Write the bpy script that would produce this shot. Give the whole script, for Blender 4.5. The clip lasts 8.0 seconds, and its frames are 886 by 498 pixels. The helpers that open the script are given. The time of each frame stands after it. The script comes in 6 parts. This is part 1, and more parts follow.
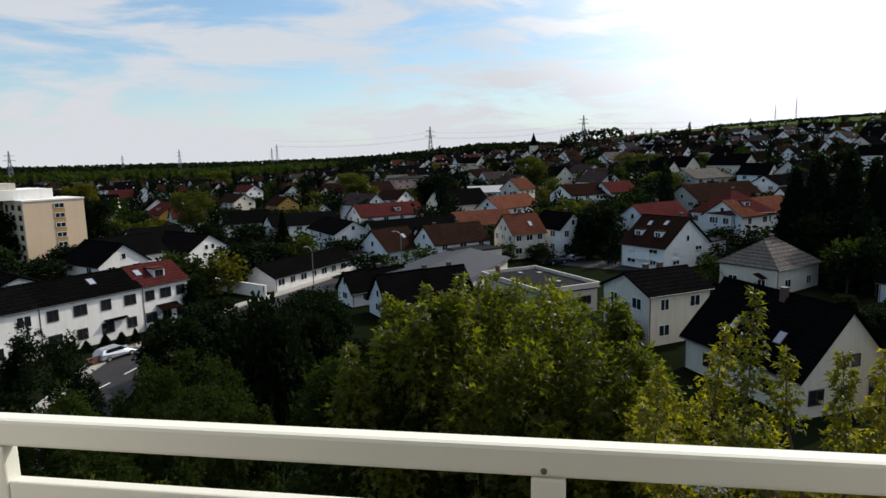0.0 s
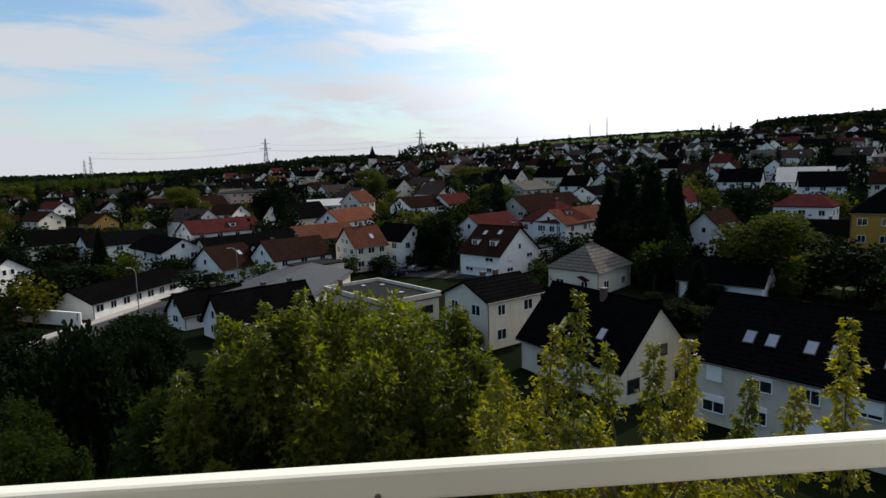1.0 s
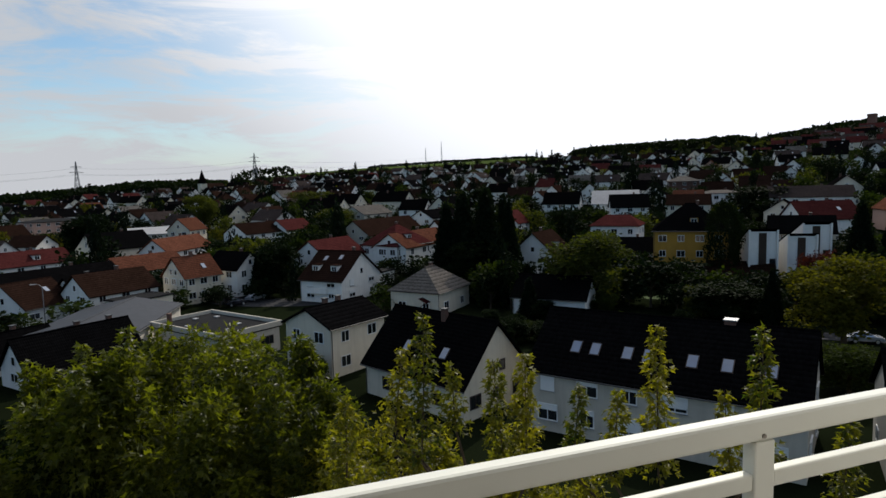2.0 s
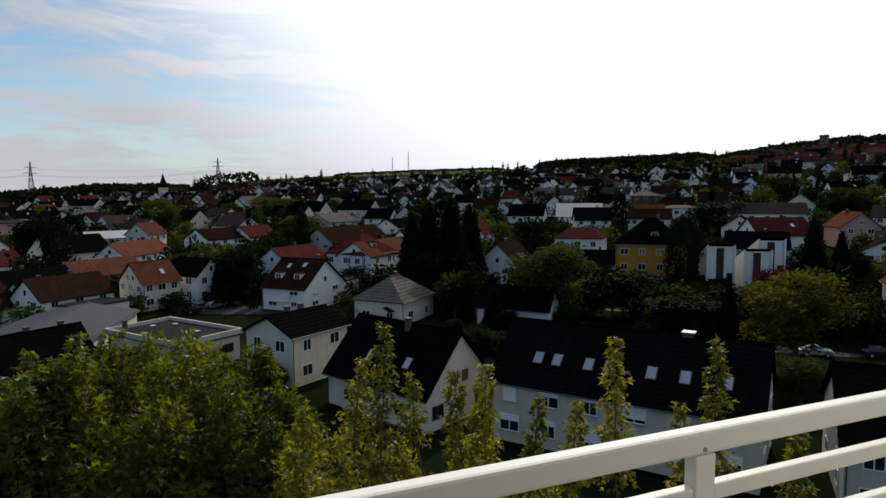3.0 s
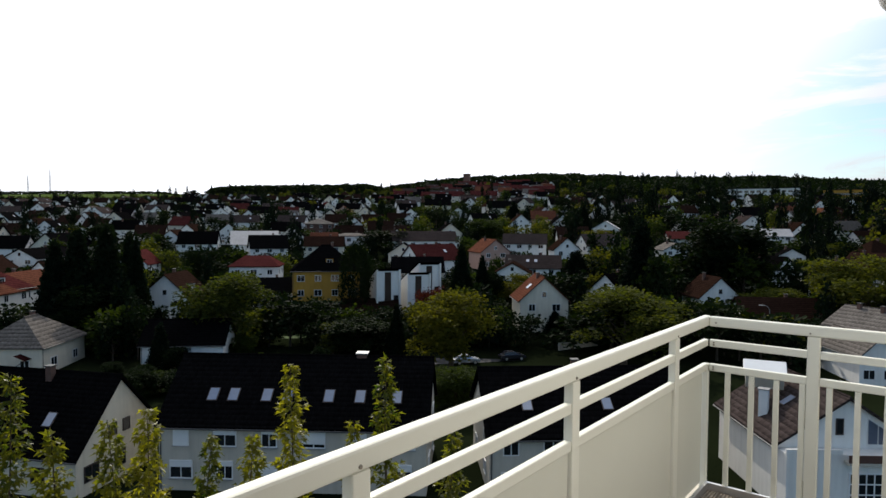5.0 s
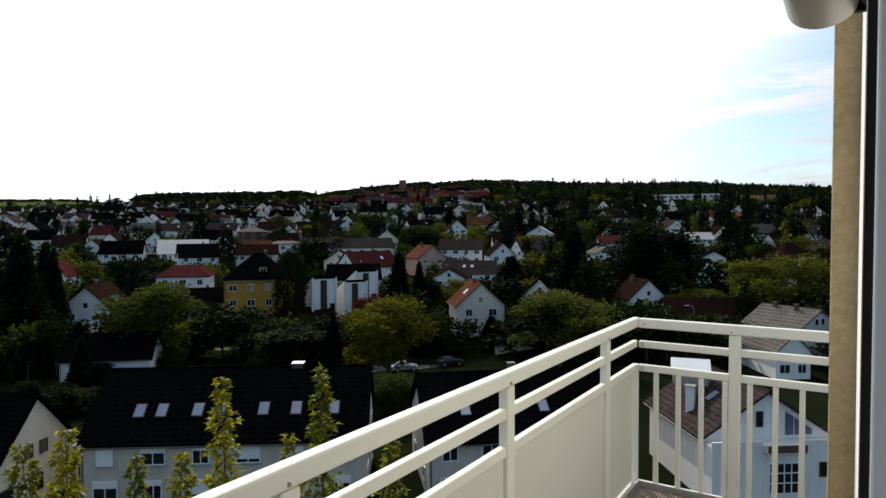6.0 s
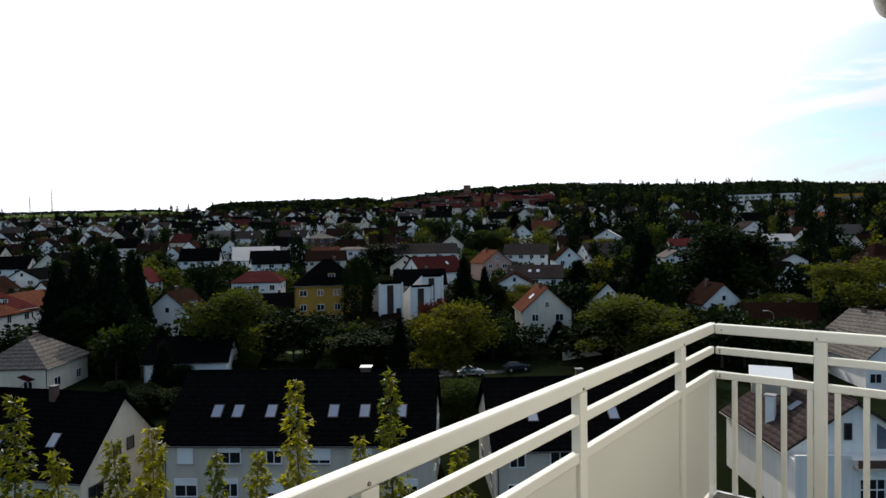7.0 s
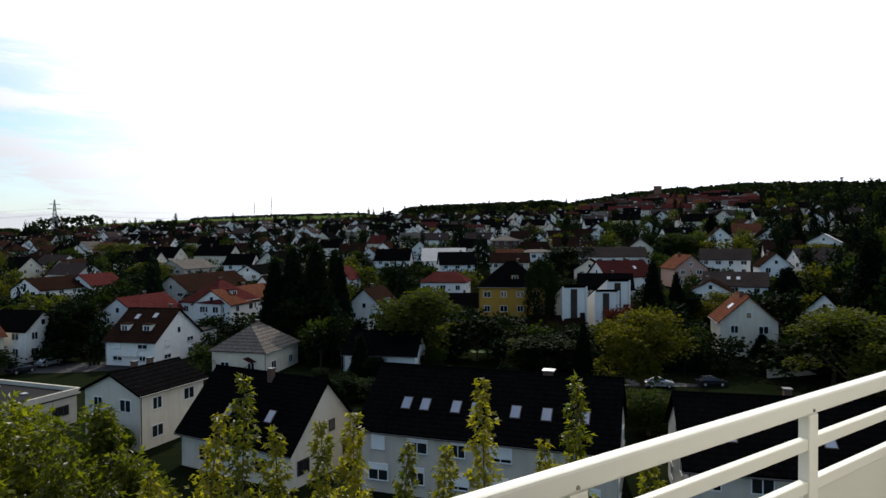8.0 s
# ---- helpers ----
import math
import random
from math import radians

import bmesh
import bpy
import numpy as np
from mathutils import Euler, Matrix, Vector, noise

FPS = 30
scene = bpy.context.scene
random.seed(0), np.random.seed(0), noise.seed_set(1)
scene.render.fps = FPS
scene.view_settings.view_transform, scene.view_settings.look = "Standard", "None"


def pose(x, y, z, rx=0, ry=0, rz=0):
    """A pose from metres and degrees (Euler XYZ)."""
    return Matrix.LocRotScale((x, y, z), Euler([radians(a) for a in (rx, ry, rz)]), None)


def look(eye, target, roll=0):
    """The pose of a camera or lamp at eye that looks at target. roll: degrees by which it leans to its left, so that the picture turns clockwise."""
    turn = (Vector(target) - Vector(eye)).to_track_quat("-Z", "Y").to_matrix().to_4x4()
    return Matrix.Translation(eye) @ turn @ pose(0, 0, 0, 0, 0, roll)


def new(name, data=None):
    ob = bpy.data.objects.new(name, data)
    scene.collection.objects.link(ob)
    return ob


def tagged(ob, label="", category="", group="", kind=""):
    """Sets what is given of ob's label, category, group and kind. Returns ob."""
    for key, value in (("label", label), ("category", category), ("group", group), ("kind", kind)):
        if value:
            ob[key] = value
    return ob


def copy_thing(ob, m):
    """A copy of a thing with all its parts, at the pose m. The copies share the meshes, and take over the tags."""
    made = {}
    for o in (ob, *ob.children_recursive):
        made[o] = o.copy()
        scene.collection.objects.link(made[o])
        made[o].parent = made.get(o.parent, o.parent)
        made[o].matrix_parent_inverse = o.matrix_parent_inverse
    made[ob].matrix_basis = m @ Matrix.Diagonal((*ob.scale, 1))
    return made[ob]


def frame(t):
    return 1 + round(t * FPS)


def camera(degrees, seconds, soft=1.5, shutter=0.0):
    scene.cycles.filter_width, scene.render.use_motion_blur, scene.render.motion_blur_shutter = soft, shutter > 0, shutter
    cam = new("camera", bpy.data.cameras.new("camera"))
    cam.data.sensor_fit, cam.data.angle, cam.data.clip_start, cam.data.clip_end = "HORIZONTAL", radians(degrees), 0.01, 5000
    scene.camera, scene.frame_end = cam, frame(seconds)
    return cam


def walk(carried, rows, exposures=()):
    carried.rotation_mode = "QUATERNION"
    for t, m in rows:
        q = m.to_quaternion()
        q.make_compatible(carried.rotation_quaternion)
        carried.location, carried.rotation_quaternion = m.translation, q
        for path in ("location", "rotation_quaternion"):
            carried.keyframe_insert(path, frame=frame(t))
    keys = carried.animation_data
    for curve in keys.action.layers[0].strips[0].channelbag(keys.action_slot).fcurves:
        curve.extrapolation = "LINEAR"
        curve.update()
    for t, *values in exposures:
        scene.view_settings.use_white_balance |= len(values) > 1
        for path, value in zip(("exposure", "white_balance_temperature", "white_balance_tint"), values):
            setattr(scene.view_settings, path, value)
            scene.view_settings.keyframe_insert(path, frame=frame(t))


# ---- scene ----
cam = camera(70.15, 8.0)
# seconds, place, yaw, pitch, roll
ROWS = [
    (0.0, 0.184, -1.071, 21.973, 9.27, -8.39, 1.40),
    (0.5, 0.205, -1.077, 21.976, 4.83, -8.83, 1.09),
    (1.0, 0.212, -1.036, 21.979, -5.12, -7.58, 1.37),
    (1.5, 0.135, -1.095, 22.020, -17.01, -6.17, 0.53),
    (2.0, 0.154, -1.108, 22.021, -19.59, -5.75, 1.55),
    (2.2, 0.178, -1.111, 22.018, -21.39, -5.68, 1.72),
    (3.3, 0.214, -1.096, 22.015, -22.70, -4.56, 0.25),
    (3.5, 0.217, -1.096, 22.014, -23.13, -4.27, 0.24),
    (4.0, 0.210, -1.132, 22.029, -30.45, -4.08, -0.23),
    (4.5, 0.294, -1.075, 22.000, -43.47, -1.39, -0.12),
    (5.0, 0.283, -1.094, 22.004, -51.37, -2.39, -0.37),
    (5.2, 0.297, -1.087, 22.001, -52.97, -2.11, -0.03),
    (6.3, 0.314, -1.094, 22.007, -57.55, -1.87, 0.07),
    (6.5, 0.306, -1.098, 22.008, -56.38, -1.80, 0.30),
    (7.0, 0.278, -1.089, 22.009, -51.26, -1.31, 0.82),
    (7.5, 0.243, -1.074, 22.007, -45.60, -1.30, 0.74),
    (8.0, 0.235, -1.037, 22.000, -34.72, -0.91, 0.34),
]
walk(cam, [(t, pose(x, y, z, 90 + pitch, roll, yaw)) for t, x, y, z, yaw, pitch, roll in ROWS],
     [(0.0, -0.15), (1.0, -0.2), (1.5, -0.14), (2.0, -0.44), (3.5, -0.52), (4.0, -0.42), (4.5, -0.03), (8.0, -0.03)])

# ---- light ----
SUN_AZ, SUN_EL = 43.0, 40.0          # degrees to the right of +y, and above the horizon
SUN_DIR = Vector((math.sin(radians(SUN_AZ)) * math.cos(radians(SUN_EL)), math.cos(radians(SUN_AZ)) * math.cos(radians(SUN_EL)), math.sin(radians(SUN_EL))))
sun = new("sun", bpy.data.lights.new("sun", "SUN"))
sun.data.energy, sun.data.angle, sun.data.color = 4.2, radians(0.6), (1.0, 0.93, 0.82)
sun.matrix_world = look(SUN_DIR * 50, (0, 0, 0))

world = bpy.data.worlds.new("world")
scene.world = world
world.use_nodes = True


def sky_nodes():
    nt = world.node_tree
    nd, ln = nt.nodes, nt.links
    nd.clear()
    out, bg = nd.new("ShaderNodeOutputWorld"), nd.new("ShaderNodeBackground")
    sky = nd.new("ShaderNodeTexSky")
    sky.sky_type, sky.sun_disc = "NISHITA", False
    sky.sun_elevation, sky.sun_rotation = radians(SUN_EL), radians(SUN_AZ)
    sky.dust_density, sky.air_density, sky.ozone_density = 0.6, 1.0, 2.0
    tc = nd.new("ShaderNodeTexCoord")
    # angle to the sun, for the bright veil of thin cloud round it
    dot = nd.new("ShaderNodeVectorMath")
    dot.operation = "DOT_PRODUCT"
    dot.inputs[1].default_value = SUN_DIR
    ln.new(tc.outputs["Generated"], dot.inputs[0])
    glow = nd.new("ShaderNodeMapRange")
    glow.interpolation_type = "SMOOTHSTEP"
    for k, v in (("From Min", 0.58), ("From Max", 0.84), ("To Min", 0.0), ("To Max", 1.0)):
        glow.inputs[k].default_value = v
    ln.new(dot.outputs["Value"], glow.inputs["Value"])
    # streaky thin cloud, flattened towards the horizon
    mp = nd.new("ShaderNodeMapping")
    mp.inputs["Scale"].default_value = (1.0, 1.0, 5.5)
    mp.inputs["Rotation"].default_value = (0.10, -0.06, 0.5)
    ln.new(tc.outputs["Generated"], mp.inputs["Vector"])
    n1 = nd.new("ShaderNodeTexNoise")
    n1.inputs["Scale"].default_value, n1.inputs["Detail"].default_value, n1.inputs["Roughness"].default_value = 3.4, 9.0, 0.62
    n1.inputs["Distortion"].default_value = 0.6
    ln.new(mp.outputs["Vector"], n1.inputs["Vector"])
    cl = nd.new("ShaderNodeMapRange")
    cl.interpolation_type = "SMOOTHSTEP"
    for k, v in (("From Min", 0.40), ("From Max", 0.62), ("To Min", 0.06), ("To Max", 0.92)):
        cl.inputs[k].default_value = v
    ln.new(n1.outputs["Fac"], cl.inputs["Value"])
    # the sky is clear blue on the side away from the sun
    side = nd.new("ShaderNodeMapRange")
    side.interpolation_type = "SMOOTHSTEP"
    for k, v in (("From Min", -0.25), ("From Max", 0.15), ("To Min", 0.04), ("To Max", 1.0)):
        side.inputs[k].default_value = v
    ln.new(dot.outputs["Value"], side.inputs["Value"])
    veil = nd.new("ShaderNodeMath")
    veil.operation = "MULTIPLY"
    ln.new(cl.outputs["Result"], veil.inputs[0])
    ln.new(side.outputs["Result"], veil.inputs[1])
    add = nd.new("ShaderNodeMath")
    add.operation, add.use_clamp = "ADD", True
    ln.new(veil.outputs["Value"], add.inputs[0])
    ln.new(glow.outputs["Result"], add.inputs[1])
    # pale haze towards the horizon
    sep = nd.new("ShaderNodeSeparateXYZ")
    ln.new(tc.outputs["Generated"], sep.inputs["Vector"])
    hz = nd.new("ShaderNodeMapRange")
    hz.interpolation_type = "SMOOTHSTEP"
    for k, v in (("From Min", 0.14), ("From Max", 0.0), ("To Min", 0.0), ("To Max", 0.7)):
        hz.inputs[k].default_value = v
    ln.new(sep.outputs["Z"], hz.inputs["Value"])
    add2 = nd.new("ShaderNodeMath")
    add2.operation, add2.use_clamp = "ADD", True
    ln.new(add.outputs["Value"], add2.inputs[0])
    ln.new(hz.outputs["Result"], add2.inputs[1])
    # colour of the cloud: grey-white away from the sun, far brighter near it
    lum = nd.new("ShaderNodeMapRange")
    for k, v in (("From Min", 0.0), ("From Max", 1.0), ("To Min", 8.0), ("To Max", 16.0)):
        lum.inputs[k].default_value = v
    ln.new(glow.outputs["Result"], lum.inputs["Value"])
    cloud = nd.new("ShaderNodeVectorMath")
    cloud.operation = "SCALE"
    cloud.inputs[0].default_value = (0.95, 0.98, 1.04)
    ln.new(lum.outputs["Result"], cloud.inputs["Scale"])
    mix = nd.new("ShaderNodeMix")
    mix.data_type = "RGBA"
    ln.new(add2.outputs["Value"], mix.inputs["Factor"])
    blue = nd.new("ShaderNodeVectorMath")
    blue.operation = "MULTIPLY"
    blue.inputs[1].default_value = (1.32, 1.52, 1.56)
    ln.new(sky.outputs["Color"], blue.inputs[0])
    ln.new(blue.outputs["Vector"], mix.inputs["A"])
    ln.new(cloud.outputs["Vector"], mix.inputs["B"])
    ln.new(mix.outputs["Result"], bg.inputs["Color"])
    bg.inputs["Strength"].default_value = 0.10
    ln.new(bg.outputs["Background"], out.inputs["Surface"])


sky_nodes()


# ---- materials ----
def material(name, rgb, rough=0.8, metal=0.0, var=0.25, scale=3.0, bump=0.0, bscale=30.0, stain=0.0, rand=0.0, spec=0.2, coat=0.0):
    """Principled surface with variation at two scales, stains, per-object change and fine relief."""
    m = bpy.data.materials.new(name)
    m.use_nodes = True
    nd, ln = m.node_tree.nodes, m.node_tree.links
    b = nd["Principled BSDF"]
    b.inputs["Roughness"].default_value, b.inputs["Metallic"].default_value = rough, metal
    b.inputs["Specular IOR Level"].default_value = spec
    b.inputs["Coat Weight"].default_value = coat
    tc = nd.new("ShaderNodeTexCoord")
    n1, n2 = nd.new("ShaderNodeTexNoise"), nd.new("ShaderNodeTexNoise")
    n1.inputs["Scale"].default_value, n1.inputs["Detail"].default_value = scale, 6.0
    n2.inputs["Scale"].default_value, n2.inputs["Detail"].default_value = scale * 0.13, 3.0
    ln.new(tc.outputs["Object"], n1.inputs["Vector"])
    ln.new(tc.outputs["Object"], n2.inputs["Vector"])
    a = nd.new("ShaderNodeMath")
    a.operation = "ADD"
    ln.new(n1.outputs["Fac"], a.inputs[0])
    ln.new(n2.outputs["Fac"], a.inputs[1])
    mr = nd.new("ShaderNodeMapRange")
    for k, v in (("From Min", 0.55), ("From Max", 1.45), ("To Min", 1 - var), ("To Max", 1 + var)):
        mr.inputs[k].default_value = v
    ln.new(a.outputs["Value"], mr.inputs["Value"])
    fac = mr.outputs["Result"]
    if rand:
        oi = nd.new("ShaderNodeObjectInfo")
        rr = nd.new("ShaderNodeMapRange")
        rr.inputs["To Min"].default_value, rr.inputs["To Max"].default_value = 1 - rand, 1 + rand
        ln.new(oi.outputs["Random"], rr.inputs["Value"])
        mu = nd.new("ShaderNodeMath")
        mu.operation = "MULTIPLY"
        ln.new(fac, mu.inputs[0])
        ln.new(rr.outputs["Result"], mu.inputs[1])
        fac = mu.outputs["Value"]
    sc = nd.new("ShaderNodeVectorMath")
    sc.operation = "SCALE"
    sc.inputs[0].default_value = rgb
    ln.new(fac, sc.inputs["Scale"])
    col = sc.outputs["Vector"]
    if stain:
        # vertical runs of dirt
        mp = nd.new("ShaderNodeMapping")
        mp.inputs["Scale"].default_value = (1.6, 1.6, 0.18)
        ln.new(tc.outputs["Object"], mp.inputs["Vector"])
        n3 = nd.new("ShaderNodeTexNoise")
        n3.inputs["Scale"].default_value, n3.inputs["Detail"].default_value = 1.3, 5.0
        ln.new(mp.outputs["Vector"], n3.inputs["Vector"])
        ms = nd.new("ShaderNodeMapRange")
        for k, v in (("From Min", 0.45), ("From Max", 0.75), ("To Min", 0.0), ("To Max", stain)):
            ms.inputs[k].default_value = v
        ln.new(n3.outputs["Fac"], ms.inputs["Value"])
        mx = nd.new("ShaderNodeMix")
        mx.data_type = "RGBA"
        ln.new(ms.outputs["Result"], mx.inputs["Factor"])
        ln.new(col, mx.inputs["A"])
        mx.inputs["B"].default_value = (rgb[0] * 0.45, rgb[1] * 0.43, rgb[2] * 0.40, 1)
        col = mx.outputs["Result"]
    ln.new(col, b.inputs["Base Color"])
    if bump:
        n4, bp = nd.new("ShaderNodeTexNoise"), nd.new("ShaderNodeBump")
        n4.inputs["Scale"].default_value, n4.inputs["Detail"].default_value = bscale, 4.0
        bp.inputs["Strength"].default_value, bp.inputs["Distance"].default_value = bump, 0.5 / bscale
        ln.new(tc.outputs["Object"], n4.inputs["Vector"])
        ln.new(n4.outputs["Fac"], bp.inputs["Height"])
        ln.new(bp.outputs["Normal"], b.inputs["Normal"])
    return m


def roof_material(name, rgb, rows=3.2, cols=4.0, rough=0.6, bump=0.5, var=0.35, spec=0.0):
    """Roof tiles: courses up the slope and columns along it, by object coordinates."""
    m = material(name, rgb, rough, var=var, scale=2.2, rand=0.18, stain=0.35, spec=spec)
    nd, ln = m.node_tree.nodes, m.node_tree.links
    b = nd["Principled BSDF"]
    tc = nd.new("ShaderNodeTexCoord")
    w1, w2 = nd.new("ShaderNodeTexWave"), nd.new("ShaderNodeTexWave")
    w1.wave_type, w1.bands_direction, w1.wave_profile = "BANDS", "Z", "SAW"
    w2.wave_type, w2.bands_direction, w2.wave_profile = "BANDS", "X", "SIN"
    w1.inputs["Scale"].default_value, w2.inputs["Scale"].default_value = rows / 3.14, cols / 3.14
    w1.inputs["Distortion"].default_value, w2.inputs["Distortion"].default_value = 0.3, 0.2
    ln.new(tc.outputs["Object"], w1.inputs["Vector"])
    ln.new(tc.outputs["Object"], w2.inputs["Vector"])
    s = nd.new("ShaderNodeMath")
    s.operation = "ADD"
    ln.new(w1.outputs["Fac"], s.inputs[0])
    ln.new(w2.outputs["Fac"], s.inputs[1])
    bp = nd.new("ShaderNodeBump")
    bp.inputs["Strength"].default_value, bp.inputs["Distance"].default_value = bump, 0.05
    ln.new(s.outputs["Value"], bp.inputs["Height"])
    # darker joints between the courses, and tiles of uneven colour
    brick = nd.new("ShaderNodeTexNoise")
    brick.inputs["Scale"].default_value, brick.inputs["Detail"].default_value = 3.4, 1.0
    ln.new(tc.outputs["Object"], brick.inputs["Vector"])
    jn = nd.new("ShaderNodeMath")
    jn.operation = "MULTIPLY_ADD"
    ln.new(w1.outputs["Fac"], jn.inputs[0])
    jn.inputs[1].default_value = 0.7
    ln.new(brick.outputs["Fac"], jn.inputs[2])
    old = b.inputs["Base Color"].links[0].from_socket
    tint = nd.new("ShaderNodeVectorMath")
    tint.operation = "SCALE"
    ln.new(old, tint.inputs[0])
    ln.new(jn.outputs["Value"], tint.inputs["Scale"])
    ln.new(tint.outputs["Vector"], b.inputs["Base Color"])
    ln.new(bp.outputs["Normal"], b.inputs["Normal"])
    return m


def leaf_material(name, rgb, trans=0.45, var=0.45, rough=0.7, spec=0.02):
    m = bpy.data.materials.new(name)
    m.use_nodes = True
    nd, ln = m.node_tree.nodes, m.node_tree.links
    b, out = nd["Principled BSDF"], nd["Material Output"]
    b.inputs["Roughness"].default_value = rough
    b.inputs["Specular IOR Level"].default_value = spec
    g = nd.new("ShaderNodeNewGeometry")
    oi = nd.new("ShaderNodeObjectInfo")
    tc = nd.new("ShaderNodeTexCoord")
    n = nd.new("ShaderNodeTexNoise")
    n.inputs["Scale"].default_value, n.inputs["Detail"].default_value = 0.7, 3.0
    ln.new(tc.outputs["Object"], n.inputs["Vector"])
    s1, s2 = nd.new("ShaderNodeMath"), nd.new("ShaderNodeMath")
    s1.operation = s2.operation = "ADD"
    ln.new(g.outputs["Random Per Island"], s1.inputs[0])
    ln.new(n.outputs["Fac"], s1.inputs[1])
    ln.new(s1.outputs["Value"], s2.inputs[0])
    ln.new(oi.outputs["Random"], s2.inputs[1])
    ramp = nd.new("ShaderNodeMapRange")
    for k, v in (("From Min", 0.5), ("From Max", 2.5), ("To Min", 0.0), ("To Max", 1.0)):
        ramp.inputs[k].default_value = v
    ln.new(s2.outputs["Value"], ramp.inputs["Value"])
    mx = nd.new("ShaderNodeMix")
    mx.data_type = "RGBA"
    mx.inputs["A"].default_value = (rgb[0] * (1 - var), rgb[1] * (1 - var * 0.8), rgb[2] * (1 - var * 0.5), 1)
    mx.inputs["B"].default_value = (rgb[0] * (1 + var * 1.5), rgb[1] * (1 + var), rgb[2] * (1 + var * 0.2), 1)
    ln.new(ramp.outputs["Result"], mx.inputs["Factor"])
    ln.new(mx.outputs["Result"], b.inputs["Base Color"])
    t = nd.new("ShaderNodeBsdfTranslucent")
    tint = nd.new("ShaderNodeMix")
    tint.data_type, tint.blend_type = "RGBA", "MULTIPLY"
    tint.inputs["Factor"].default_value = 1.0
    tint.inputs["B"].default_value = (2.0, 2.0, 0.5, 1)
    ln.new(mx.outputs["Result"], tint.inputs["A"])
    ln.new(tint.outputs["Result"], t.inputs["Color"])
    sh = nd.new("ShaderNodeMixShader")
    sh.inputs["Fac"].default_value = trans
    ln.new(b.outputs["BSDF"], sh.inputs[1])
    ln.new(t.outputs["BSDF"], sh.inputs[2])
    ln.new(sh.outputs["Shader"], out.inputs["Surface"])
    return m


WALLS = {
    "white": material("white_render", (0.76, 0.74, 0.70), 0.85, var=0.06, scale=1.2, bump=0.25, bscale=25, stain=0.18),
    "cream": material("cream_render", (0.64, 0.58, 0.47), 0.85, var=0.07, scale=1.2, bump=0.25, bscale=25, stain=0.22),
    "grey": material("grey_render", (0.50, 0.46, 0.39), 0.85, var=0.08, scale=1.2, bump=0.25, bscale=25, stain=0.25),
    "yellow": material("yellow_render", (0.44, 0.23, 0.04), 0.85, var=0.10, scale=1.2, bump=0.2, bscale=25, stain=0.2),
    "tan": material("tan_render", (0.66, 0.50, 0.34), 0.85, var=0.05, scale=0.8, bump=0.15, bscale=20, stain=0.1),
    "pink": material("pink_render", (0.42, 0.27, 0.22), 0.85, var=0.08, scale=1.2, stain=0.2),
    "ochre": material("ochre_panel", (0.40, 0.25, 0.11), 0.8, var=0.1, scale=1.5),
    "brick": material("red_brickwork", (0.11, 0.060, 0.048), 0.9, var=0.2, scale=6, bump=0.5, bscale=12, stain=0.2),
    "stone": material("brown_plinth_stone", (0.16, 0.09, 0.07), 0.9, var=0.3, scale=4, bump=0.6, bscale=8),
    "blue": material("blue_render", (0.10, 0.15, 0.32), 0.8, var=0.08, scale=1.2),
    "wood": material("dark_boarding", (0.045, 0.03, 0.022), 0.8, var=0.3, scale=5, bump=0.4, bscale=20),
}
ROOFS = {
    # Darker than real anthracite: shade of the backlit slopes is put into the colour.
    "dark": roof_material("anthracite_tiles_with_shade", (0.0045, 0.0043, 0.0046), rough=0.8),
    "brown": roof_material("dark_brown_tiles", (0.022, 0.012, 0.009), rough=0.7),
    "red": roof_material("red_tiles", (0.066, 0.019, 0.018), rough=0.65),
    "orange": roof_material("orange_tiles", (0.105, 0.042, 0.027), rough=0.65),
    "grey": roof_material("grey_slates", (0.12, 0.108, 0.098), rough=0.6, rows=2.2, cols=2.2),
    "metal": material("pale_sheet_roof", (0.30, 0.30, 0.31), 0.5, metal=0.3, var=0.15, scale=0.8, stain=0.3),
    "sheet": material("grey_sheet_roof", (0.036, 0.039, 0.047), 0.6, spec=0.1, var=0.2, scale=0.8, stain=0.3),
    "felt": material("roofing_felt", (0.014, 0.014, 0.015), 0.85, var=0.4, scale=0.9, bump=0.3, bscale=15, stain=0.4, spec=0.04),
    "purple": roof_material("purple_brown_tiles", (0.046, 0.036, 0.034), rough=0.5),
}
FRAME = material("white_window_frame", (0.75, 0.75, 0.74), 0.4, var=0.04)
DARKFRAME = material("brown_window_frame", (0.05, 0.035, 0.03), 0.5, var=0.1)
GLASS = material("dark_window_glass", (0.015, 0.018, 0.022), 0.06, var=0.1, spec=0.8)
# Bluish base colour stands in for the sky reflected in the panes.
SKYGLASS = material("skylight_glass_sky_reflection", (0.20, 0.23, 0.30), 0.05, var=0.1, spec=1.0)
GUTTER = material("zinc_gutter", (0.07, 0.07, 0.07), 0.6, metal=0.2, var=0.2)
BRICK = material("chimney_brick", (0.12, 0.07, 0.055), 0.9, var=0.3, scale=8, bump=0.5, bscale=20)
CAP = material("chimney_cap", (0.32, 0.32, 0.32), 0.45, metal=0.4, var=0.2)
RAIL = material("cream_white_powder_coat", (0.70, 0.70, 0.625), 0.36, var=0.035, scale=6, bump=0.04, bscale=90, stain=0.05)
PANEL = material("white_balcony_panel", (0.60, 0.605, 0.535), 0.5, var=0.03, scale=2, stain=0.06)
SCREW = material("screw_steel", (0.22, 0.20, 0.17), 0.4, metal=0.9, var=0.3, scale=40)
PLASTER = material("rough_tan_plaster", (0.47, 0.35, 0.19), 0.95, var=0.28, scale=28, bump=1.0, bscale=70, stain=0.15)
FLOORMAT = material("balcony_floor_mat", (0.20, 0.17, 0.14), 0.7, var=0.3, scale=20, bump=0.4, bscale=60)
